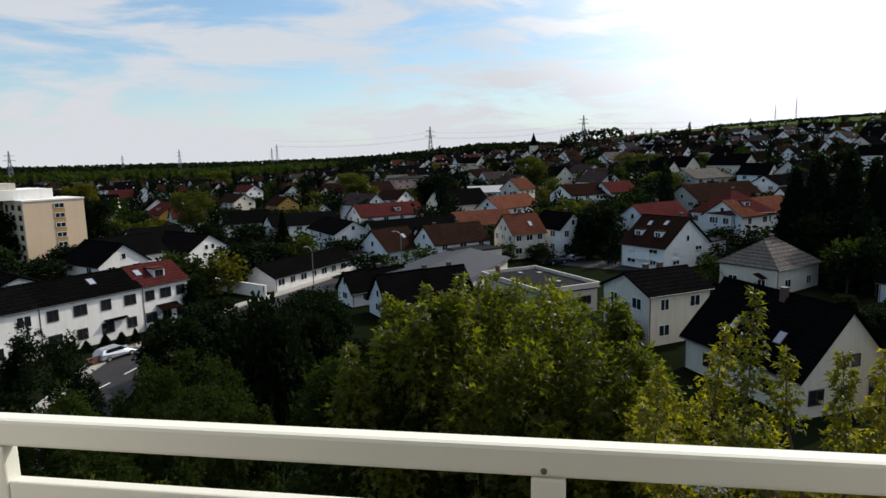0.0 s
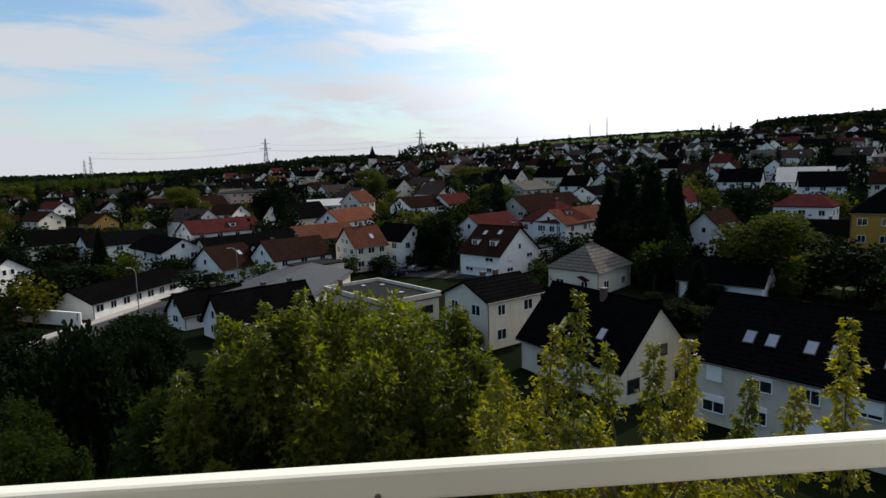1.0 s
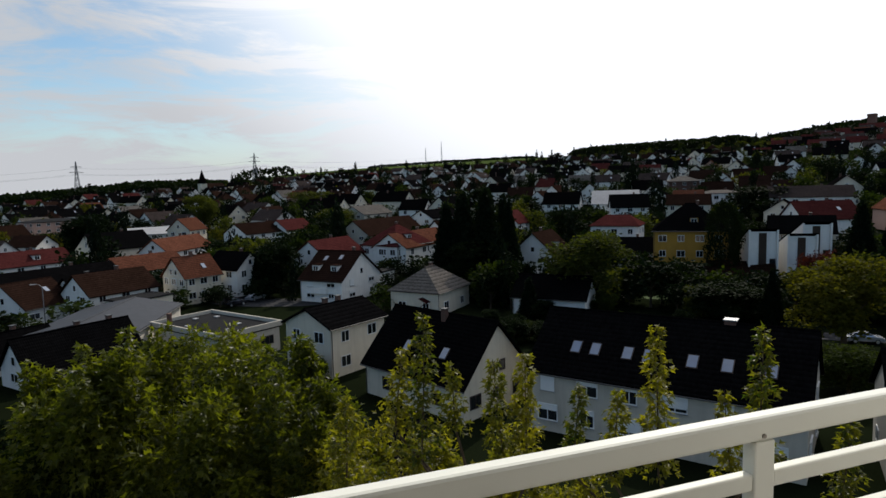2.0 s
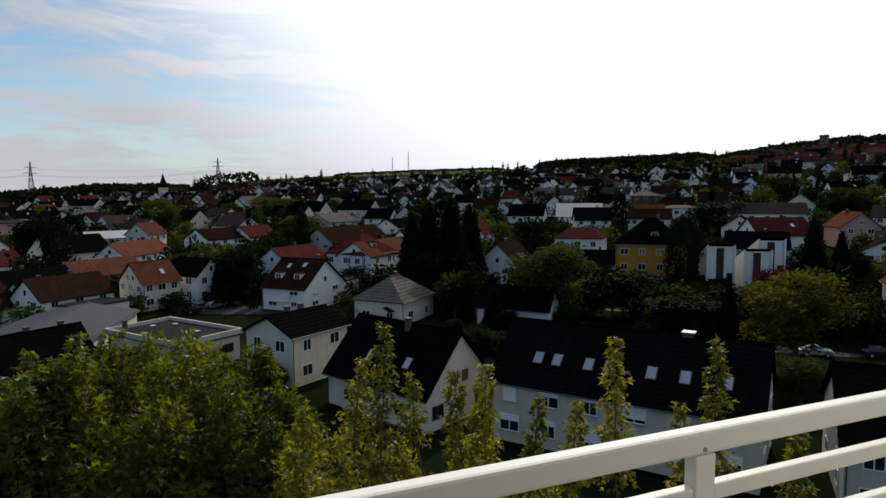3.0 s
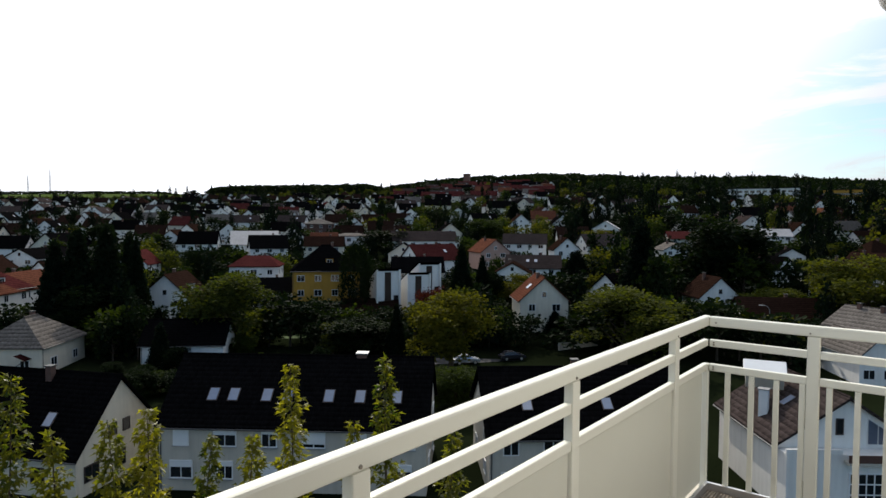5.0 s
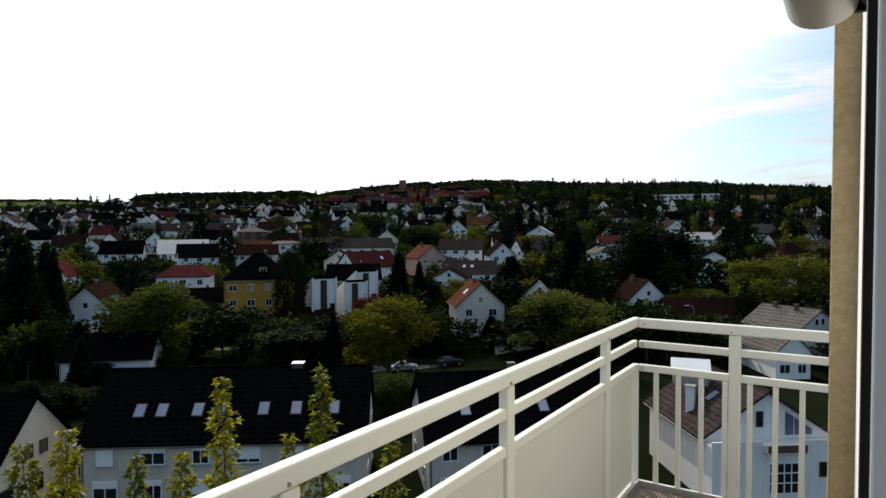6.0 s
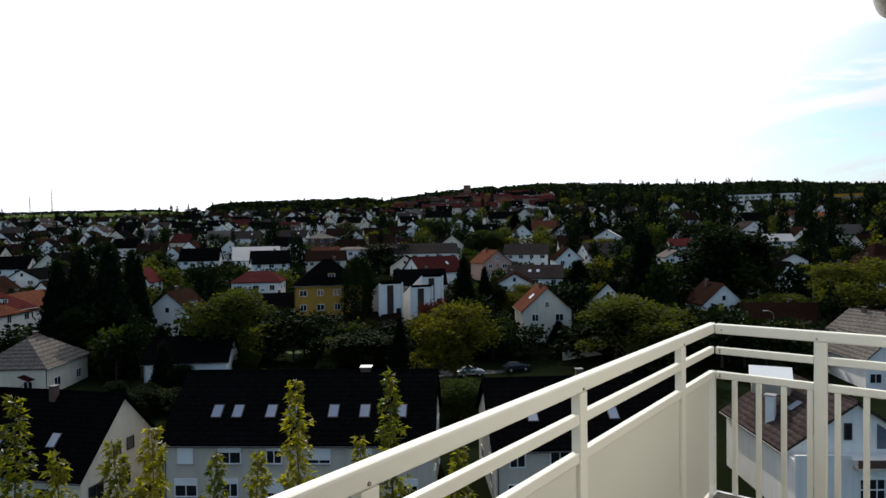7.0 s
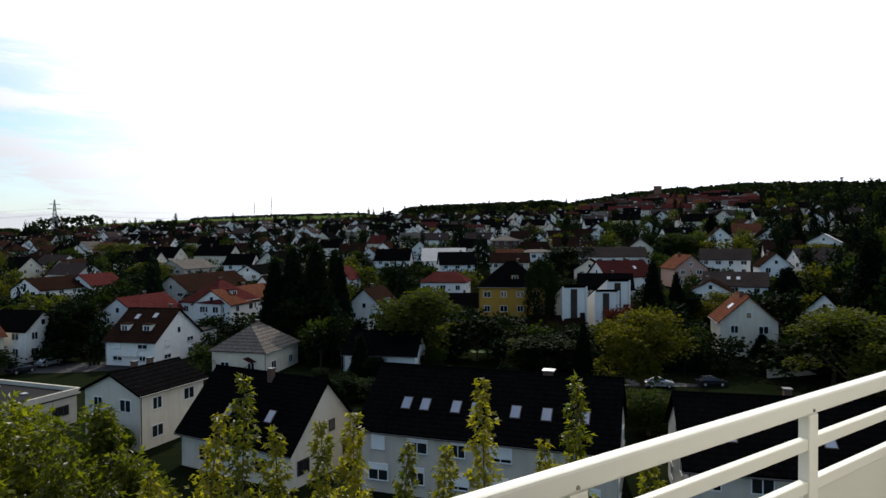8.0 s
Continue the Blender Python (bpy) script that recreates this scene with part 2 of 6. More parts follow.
SEAL = material("black_rubber_seal", (0.010, 0.010, 0.010), 0.6, var=0.2)
ALU = material("brushed_aluminium", (0.55, 0.55, 0.55), 0.35, metal=0.8, var=0.08, scale=12)
CASE = material("awning_case_lacquer", (0.42, 0.39, 0.33), 0.35, metal=0.3, var=0.06)
ASPHALT = material("asphalt", (0.026, 0.026, 0.029), 0.9, var=0.3, scale=1.5, bump=0.3, bscale=60, stain=0.2)
PAVING = material("concrete_paving", (0.30, 0.28, 0.26), 0.9, var=0.2, scale=2.0, bump=0.3, bscale=10)
PAINT = material("road_paint", (0.70, 0.70, 0.68), 0.7, var=0.15, scale=6)
LAWN = material("lawn_grass", (0.035, 0.060, 0.014), 0.95, var=0.45, scale=1.6, bump=0.8, bscale=25)
BARK = material("tree_bark", (0.06, 0.045, 0.03), 0.95, var=0.4, scale=8, bump=0.9, bscale=18)
STEEL = material("galvanised_steel", (0.20, 0.20, 0.21), 0.55, metal=0.4, var=0.2)
CARPAINT = material("silver_car_paint", (0.52, 0.55, 0.60), 0.25, metal=0.6, var=0.03, coat=0.6)
DARKPAINT = material("dark_car_paint", (0.03, 0.03, 0.04), 0.2, metal=0.4, var=0.05, coat=0.8)
TYRE = material("tyre_rubber", (0.012, 0.012, 0.012), 0.85, var=0.2)
LEAF = {
    "maple": leaf_material("maple_leaf", (0.042, 0.057, 0.010), 0.60, var=0.9, rough=0.38, spec=0.24),
    "shoot": leaf_material("young_maple_leaf", (0.088, 0.098, 0.015), 0.58, var=0.8, rough=0.38, spec=0.22),
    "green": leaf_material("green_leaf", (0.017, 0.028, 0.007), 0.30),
    # Near-black: the deep shade inside the crowns is put into this leaf colour.
    "dark": leaf_material("dark_leaf_with_shade", (0.006, 0.012, 0.005), 0.15),
    "yellow": leaf_material("yellowing_leaf", (0.050, 0.054, 0.010), 0.35),
    "olive": leaf_material("olive_leaf", (0.042, 0.052, 0.013), 0.35),
    # The needle colour is lowered likewise to hold the boughs' shade.
    "conifer": leaf_material("conifer_needle_with_shade", (0.005, 0.010, 0.006), 0.10),
    "red": leaf_material("red_leaf", (0.040, 0.010, 0.012), 0.25),
}


# ---- building tools ----
def mesh_of(name, bm, mat):
    me = bpy.data.meshes.new(name)
    bm.to_mesh(me)
    bm.free()
    me.materials.append(mat)
    return me


def thing(name, m, label, category, group="", kind=""):
    ob = new(name)
    ob.empty_display_size = 0.2
    ob.matrix_basis = m
    return tagged(ob, label, category, group, kind)


def part(name, bm, mat, parent, label="", m=None):
    ob = new(name, bm if isinstance(bm, bpy.types.Mesh) else mesh_of(name, bm, mat))
    ob.parent = parent
    if m is not None:
        ob.matrix_basis = m
    return tagged(ob, label)


def solo(name, bm, mat, label, category, m=None, kind="", group=""):
    ob = new(name, bm if isinstance(bm, bpy.types.Mesh) else mesh_of(name, bm, mat))
    if m is not None:
        ob.matrix_basis = m
    return tagged(ob, label, category, group, kind)


def box(bm, x0, y0, z0, x1, y1, z1, bevel=0.0):
    r = bmesh.ops.create_cube(bm, size=1.0, matrix=Matrix.LocRotScale(((x0 + x1) / 2, (y0 + y1) / 2, (z0 + z1) / 2), None, (abs(x1 - x0), abs(y1 - y0), abs(z1 - z0))))
    if bevel:
        ed = list({e for v in r["verts"] for e in v.link_edges})
        bmesh.ops.bevel(bm, geom=ed, offset=bevel, segments=2, affect="EDGES", profile=0.5)
    return bm


def boxes(*bs, bevel=0.0):
    bm = bmesh.new()
    for b in bs:
        box(bm, *b, bevel=bevel)
    return bm


def tube(bm, p, q, r0, r1=None, n=8):
    p, q = Vector(p), Vector(q)
    r1 = r0 if r1 is None else r1
    d = q - p
    m = Matrix.Translation((p + q) / 2) @ d.to_track_quat("Z", "Y").to_matrix().to_4x4()
    bmesh.ops.create_cone(bm, cap_ends=True, segments=n, radius1=r0, radius2=r1, depth=d.length, matrix=m)
    return bm


def poly(bm, pts, faces):
    vs = [bm.verts.new(p) for p in pts]
    for f in faces:
        bm.faces.new([vs[i] for i in f])
    return bm


GA = (-180, -120, -88, -79, -70, -60, -56, -50, -47, -37, -30, -20, -13, -6, 1, 6, 13.6, 20, 27, 180)
GZ = (30, 50, 65, 77, 80, 88, 90, 80, 72, 66, 62, 57, 52, 45, 31, 29, 17, 6, 0, 0)


def ground_z(x, y):
    r, a = math.hypot(x, y), math.degrees(math.atan2(-x, y))
    return float(np.interp(a, GA, GZ)) * min(1.0, max(0.0, (r - 110) / 890))


TAKEN = []           # x, y, radius of what already stands


def free(x, y, r):
    return all((x - a) ** 2 + (y - b) ** 2 > (r + c) ** 2 for a, b, c in TAKEN)


# ---- ground ----
def build_ground():
    radii = [0, 12, 25, 40, 60, 80, 100, 120, 150, 190, 240, 300, 370, 450, 550, 650, 750, 850, 950, 1000, 1100, 1400, 2000, 3000, 4600]
    n = 180
    verts, faces = [], []
    for i, r in enumerate(radii):
        for k in range(n):
            a = 2 * math.pi * k / n
            x, y = -r * math.sin(a), r * math.cos(a)
            verts.append((x, y, ground_z(x, y) - 0.02))
    for i in range(len(radii) - 1):
        for k in range(n):
            a, b = i * n + k, i * n + (k + 1) % n
            faces.append((a, b, b + n, a + n) if i else (0, b + n, a + n))
    me = bpy.data.meshes.new("ground")
    me.from_pydata(verts, [], faces)
    me.update()
    # Near-black base colour carries the shade under trees and between houses.
    g = material("garden_and_field_ground_with_shade", (0.008, 0.011, 0.005), 0.95, var=0.5, scale=0.06, bump=0.6, bscale=4.0, spec=0.0)
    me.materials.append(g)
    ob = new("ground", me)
    tagged(ob, "grassy garden ground rising to a wooded hill", "ground", kind="structure")


build_ground()


# ---- balcony ----
FL = 20.43                    # balcony floor
BZ = 21.405                   # screw line of the top rail
CX = 4.20                     # corner of the railing
POSTS = (-3.29, -2.13, -0.968, 0.186, 1.345, 2.488, 3.660)


def rail_bar(x0, y0, z0, x1, y1, z1, bev=0.006):
    return boxes((x0, y0, z0, x1, y1, z1), bevel=bev)


def build_balcony():
    rail = thing("balcony_railing", pose(0, 0, 0), "cream-white powder-coated metal balcony railing with panels and bars", "railing")
    left = -3.4
    part("top_rail", rail_bar(left, 0.0, BZ - 0.008, CX + 0.045, 0.044, BZ + 0.052, 0.009), RAIL, rail)
    part("side_top_rail", rail_bar(CX, -1.004, BZ - 0.008, CX + 0.044, -0.001, BZ + 0.050, 0.008), RAIL, rail)
    for dz in (-0.130, -0.276):
        edges = [left] + [p for p in POSTS[1:]] + [CX + 0.02]
        for a, b in zip(edges[:-1], edges[1:]):
            part("rail", rail_bar(a + 0.031, 0.006, BZ + dz, b - (0.031 if b < CX else 0.0), 0.036, BZ + dz + 0.042, 0.005), RAIL, rail)
        for a, b in ((-0.515, -0.004), (-1.004, -0.577)):
            part("side_rail", rail_bar(CX + 0.006, a, BZ + dz, CX + 0.036, b, BZ + dz + 0.042, 0.005), RAIL, rail)
    for x in POSTS:
        part("post", boxes((x - 0.031, 0.002, FL - 0.1, x + 0.031, 0.042, BZ - 0.009), bevel=0.005), RAIL, rail)
        bm = bmesh.new()
        tube(bm, (x - 0.008, 0.001, BZ + 0.006), (x - 0.008, -0.004, BZ + 0.006), 0.0065, 0.005, 10)
        part("screw", bm, SCREW, rail, "small steel screw head")
    part("corner_post", boxes((CX - 0.004, 0.0, FL - 0.1, CX + 0.036, 0.036, BZ - 0.236), bevel=0.004), RAIL, rail)
    part("side_post", boxes((CX + 0.002, -0.577, FL - 0.1, CX + 0.042, -0.515, BZ - 0.009), bevel=0.005), RAIL, rail)
    for y, z in ((-0.040, BZ + 0.016), (-0.529, BZ + 0.008), (-0.03, BZ - 0.102), (-0.03, BZ - 0.249), (-0.03, BZ - 0.116), (-0.03, BZ - 0.262)):
        bm = bmesh.new()
        tube(bm, (CX + 0.001, y, z), (CX - 0.004, y, z), 0.0055, 0.0045, 8)
        part("screw", bm, SCREW, rail)
    edges = [left] + list(POSTS[1:]) + [CX - 0.01]
    for a, b in zip(edges[:-1], edges[1:]):
        part("panel", boxes((a + 0.036, 0.018, FL + 0.03, b - 0.036, 0.026, BZ - 0.278), bevel=0.001), PANEL, rail, "matt white infill panel")
    for k in range(7):
        y = -0.108 - 0.1293 * k
        part("bar", boxes((CX + 0.008, y - 0.014, FL - 0.08, CX + 0.032, y + 0.014, BZ - 0.277), bevel=0.003), RAIL, rail)
    slab = thing("balcony_slab", pose(0, 0, 0), "concrete balcony slab with a metal edge tray", "balcony", kind="structure")
    part("slab", boxes((-3.4, -1.12, FL - 0.22, CX + 0.10, 0.10, FL - 0.03)), WALLS["grey"], slab)
    part("edge_tray", boxes((-3.4, -0.02, FL - 0.03, CX + 0.0, 0.0, FL + 0.03), (CX - 0.02, -1.0, FL - 0.03, CX, -0.021, FL + 0.03)), ALU, slab, "grey metal edge upstand")
    bm = bmesh.new()
    box(bm, -3.4, -1.11, FL - 0.03, CX - 0.02, -0.021, FL - 0.012)
    part("floor_mat", bm, FLOORMAT, slab, "brown ribbed floor mat")
    # ribs of the mat near the corner
    bm = bmesh.new()
    for i in range(56):
        y = -0.035 - 0.018 * i
        box(bm, CX - 1.5, y - 0.005, FL - 0.0125, CX - 0.03, y + 0.005, FL - 0.006)
    part("mat_rib", bm, FLOORMAT, slab)


def build_own_house():
    # facade with the door opening in which the camera stands
    x0, x1, y0 = -0.75, 1.12, -1.125
    wall = boxes((-12, y0 - 0.3, 0, 4.198, y0, FL - 0.2), (-12, y0 - 0.3, FL - 0.2, x0, y0, 24.4), (x1 + 0.06, y0 - 0.3, FL - 0.2, 4.198, y0, 24.4),
                 (x0, y0 - 0.3, 22.75, x1 + 0.06, y0, 24.4), (x0, y0 - 0.3, FL - 0.2, x1 + 0.06, y0, FL - 0.04))
    # Out of view; its white is chosen to bounce sunlight onto the railing.
    solo("wall_facade", wall, WALLS["white"], "unseen facade of the balcony block, pale to bounce light on the railing", "wall", kind="structure")
    solo("wall_pier", boxes((CX + 0.0, -1.45, 0, CX + 0.32, -1.003, 24.4), bevel=0.012), PLASTER, "tan rough-plastered wall end beside the railing", "wall", kind="structure")
    solo("wall_back", boxes((-12, -9.3, 0, 4.52, -9.0, 24.4), (-12.3, -9.3, 0, -12, -1.125, 24.4), (4.22, -9.0, 0, 4.52, -1.46, 24.4)), PLASTER, "tan plastered outer walls of the block", "wall", kind="structure")
    solo("floor_room", boxes((-12, -9.0, FL - 0.25, 4.21, -1.43, FL - 0.02)), WALLS["wood"], "dark floor of the room behind the balcony", "floor", kind="structure")
    solo("ceiling", boxes((-12, -9.0, 23.0, 4.21, -1.43, 23.2)), WALLS["white"], "white ceiling of the room", "ceiling", kind="structure")
    solo("roof_block", boxes((-12.3, -9.3, 24.41, 4.52, -1.0, 24.6)), ROOFS["felt"], "flat felt roof of the block", "roof", kind="structure")
    frame_ = thing("door_1", pose(0, 0, 0), "open balcony door frame in white with a black seal", "door", kind="structure")
    part("seal", boxes((x1 - 0.03, -1.1090, FL, x1 + 0.05, -1.1010, 22.75)), SEAL, frame_, "black rubber seal")
    part("jamb", boxes((x1 - 0.04, -1.20, FL, x1 + 0.055, -1.1095, 22.75), bevel=0.003), FRAME, frame_, "white plastic door jamb")
    part("far_jamb", boxes((x0 + 0.001, -1.20, FL, x0 + 0.07, -1.13, 22.75)), ALU, frame_)
    # awning case over the balcony
    aw = thing("awning_case", pose(0, 0, 0), "beige rounded awning case fixed to the facade", "awning")
    bm = bmesh.new()
    prof = [(-1.124, 22.82), (-1.124, 22.589)]
    for i in range(25):
        a = math.pi * (1.0 + i / 24)
        prof.append((-1.014 + 0.085 * math.cos(a), 22.614 + 0.062 * math.sin(a)))
    prof.append((-0.929, 22.82))
    vs = [bm.verts.new((1.25, y, z)) for y, z in prof]
    f = bm.faces.new(vs)
    r = bmesh.ops.extrude_face_region(bm, geom=[f])
    bmesh.ops.translate(bm, verts=[v for v in r["geom"] if isinstance(v, bmesh.types.BMVert)], vec=(1.1, 0, 0))
    bmesh.ops.recalc_face_normals(bm, faces=bm.faces)
    for f in bm.faces:
        f.smooth = len(f.verts) == 4 and abs(f.normal.x) < 0.5
    part("case", bm, CASE, aw)
    part("end_cap", boxes((2.351, -1.123, 22.585, 2.37, -1.06, 22.82)), SEAL, aw, "dark end bracket")


build_balcony()
build_own_house()


# ---- houses ----
WINDOW_MESH = {}


def plate(xs, zs, hole, y0, y1):
    """One connected plate on a grid of cells, with holes, from y0 to y1."""
    bm = bmesh.new()
    v = {}

    def vert(i, k, y):
        if (i, k, y) not in v:
            v[i, k, y] = bm.verts.new((xs[i], y, zs[k]))
        return v[i, k, y]
    nx, nz = len(xs) - 1, len(zs) - 1
    full = {(i, k) for i in range(nx) for k in range(nz) if not hole(i, k)}
    for i, k in full:
        for y in (y0, y1):
            bm.faces.new([vert(a, b, y) for a, b in ((i, k), (i + 1, k), (i + 1, k + 1), (i, k + 1))])
        for di, dk, e in ((-1, 0, ((i, k), (i, k + 1))), (1, 0, ((i + 1, k), (i + 1, k + 1))), (0, -1, ((i, k), (i + 1, k))), (0, 1, ((i, k + 1), (i + 1, k + 1)))):
            if (i + di, k + dk) not in full:
                (a, b), (c, d) = e
                bm.faces.new([vert(a, b, y0), vert(c, d, y0), vert(c, d, y1), vert(a, b, y1)])
    bmesh.ops.recalc_face_normals(bm, faces=bm.faces)
    return bm


def window_meshes(w, h, dark=False, bars=1):
    key = (round(w, 1), round(h, 1), dark, bars)
    if key not in WINDOW_MESH:
        t = 0.08
        xs = [-w / 2, -w / 2 + t]
        for i in range(bars):
            x = -w / 2 + (i + 1) * w / (bars + 1)
            xs += [x - 0.035, x + 0.035]
        fr = plate(xs + [w / 2 - t, w / 2], [0, t, h - t, h], lambda i, k: k == 1 and i % 2 == 1, -0.05, 0.02)
        pn = boxes((-w / 2 + t, -0.02, t, w / 2 - t, 0.0, h - t))
        WINDOW_MESH[key] = (mesh_of("window_frame", fr, DARKFRAME if dark else FRAME), mesh_of("pane", pn, GLASS))
    return WINDOW_MESH[key]


def add_window(parent, m, w=1.2, h=1.3, dark=False, bars=1, simple=False, shut=0.0):
    if simple:
        key = ("simple", round(w, 1), round(h, 1))
        if key not in WINDOW_MESH:
            me = mesh_of("window", plate([-w / 2, -w / 2 + 0.1, -0.05, 0.05, w / 2 - 0.1, w / 2], [0, 0.1, h - 0.1, h], lambda i, k: False, -0.03, 0.02), FRAME)
            me.materials.append(GLASS)
            for p in me.polygons:
                c = p.center
                if abs(c.y + 0.03) < 0.001 and 0.1 < c.z < h - 0.1 and 0.05 < abs(c.x) < w / 2 - 0.1:
                    p.material_index = 1
            WINDOW_MESH[key] = me
        return part("window", WINDOW_MESH[key], None, parent, m=m)
    a, b = window_meshes(w, h, dark, bars)
    o = part("window", a, None, parent, m=m)
    part("pane", b, None, o)
    if shut:
        # roller shutter let down over the upper part, under its box
        key = ("shut", round(w, 1), round(h, 1), shut)
        if key not in WINDOW_MESH:
            n = max(2, int(h * shut / 0.11))
            st = h * shut / n
            pr = [(0.02, h + 0.16), (-0.10, h + 0.16), (-0.10, h)]
            for i in range(n):
                pr += [(-0.075, h - i * st - 0.001), (-0.075, h - (i + 0.8) * st), (-0.062, h - (i + 0.8) * st), (-0.062, h - (i + 1) * st)]
            pr += [(-0.052, h - n * st), (-0.052, h + 0.002), (0.02, h + 0.002)]
            bm = bmesh.new()
            k = len(pr)
            poly(bm, [(-w / 2 + 0.01, y, z) for y, z in pr] + [(w / 2 - 0.01, y, z) for y, z in pr],
                 [tuple(range(k)), tuple(reversed(range(k, 2 * k)))] + [(i, (i + 1) % k, k + (i + 1) % k, k + i) for i in range(k)])
            bmesh.ops.recalc_face_normals(bm, faces=bm.faces)
            WINDOW_MESH[key] = mesh_of("roller_shutter", bm, FRAME)
        part("roller_shutter", WINDOW_MESH[key], None, o, "white roller shutter let part of the way down")
        part("window_sill", boxes((-w / 2 - 0.06, -0.16, -0.05, w / 2 + 0.06, 0.0, -0.002)), CAP, o)
    return o


def gable_roof_bm(L, W, eave, ridge, over, thick=0.22):
    bm = bmesh.new()
    s = (ridge - eave) / (W / 2)
    x = L / 2 + over
    ye, ze = W / 2 + over, eave - s * over
    pr = [(-ye, ze), (0, ridge), (ye, ze), (ye, ze + thick), (0, ridge + thick), (-ye, ze + thick)]
    poly(bm, [(-x, a, b) for a, b in pr] + [(x, a, b) for a, b in pr],
         [(0, 1, 4, 5), (1, 2, 3, 4), (6, 7, 10, 11), (7, 8, 9, 10), (0, 1, 7, 6), (1, 2, 8, 7), (2, 3, 9, 8), (3, 4, 10, 9), (4, 5, 11, 10), (5, 0, 6, 11)])
    bmesh.ops.recalc_face_normals(bm, faces=bm.faces)
    return bm


def hip_roof_bm(L, W, eave, ridge, over, hip):
    """hip: length of ridge cut off at each end at the top."""
    bm = bmesh.new()
    x, y = L / 2 + over, W / 2 + over
    xr = max(0.15, L / 2 - hip)
    z0 = eave - 0.05
    poly(bm, [(-x, -y, z0), (x, -y, z0), (x, y, z0), (-x, y, z0), (-x, -y, z0 + 0.2), (x, -y, z0 + 0.2), (x, y, z0 + 0.2), (-x, y, z0 + 0.2), (-xr, 0, ridge + 0.2), (xr, 0, ridge + 0.2)],
         [(3, 2, 1, 0), (0, 1, 5, 4), (1, 2, 6, 5), (2, 3, 7, 6), (3, 0, 4, 7), (4, 5, 9, 8), (6, 7, 8, 9), (5, 6, 9), (7, 4, 8)])
    bmesh.ops.recalc_face_normals(bm, faces=bm.faces)
    return bm


def chimney(parent, x, y, z0, z1, s=0.55, cap=True, pale=False):
    bm = boxes((x - s / 2, y - s / 2, z0, x + s / 2, y + s / 2, z1))
    ch = part("chimney", bm, BRICK, parent)
    if cap:
        part("cap", boxes((x - s / 2 - 0.08, y - s / 2 - 0.08, z1 + 0.002, x + s / 2 + 0.08, y + s / 2 + 0.08, z1 + 0.09)), CAP if pale else GUTTER, ch, "pale metal cap" if pale else "dark metal cap")


def skylight(parent, m, w=0.9, h=1.3):
    key = ("sky", w, h)
    if key not in WINDOW_MESH:
        fr = plate([-w / 2, -w / 2 + 0.07, w / 2 - 0.07, w / 2], [-h / 2, -h / 2 + 0.07, h / 2 - 0.07, h / 2], lambda i, k: i == 1 and k == 1, -0.02, 0.07)
        bmesh.ops.rotate(fr, verts=fr.verts, cent=(0, 0, 0), matrix=Matrix.Rotation(radians(-90), 3, "X"))
        WINDOW_MESH[key] = (mesh_of("skylight_frame", fr, DARKFRAME), mesh_of("pane", boxes((-w / 2 + 0.07, -h / 2 + 0.07, 0.0, w / 2 - 0.07, h / 2 - 0.07, 0.045)), SKYGLASS))
    a, b = WINDOW_MESH[key]
    o = part("skylight", a, None, parent, m=m)
    part("pane", b, None, o)


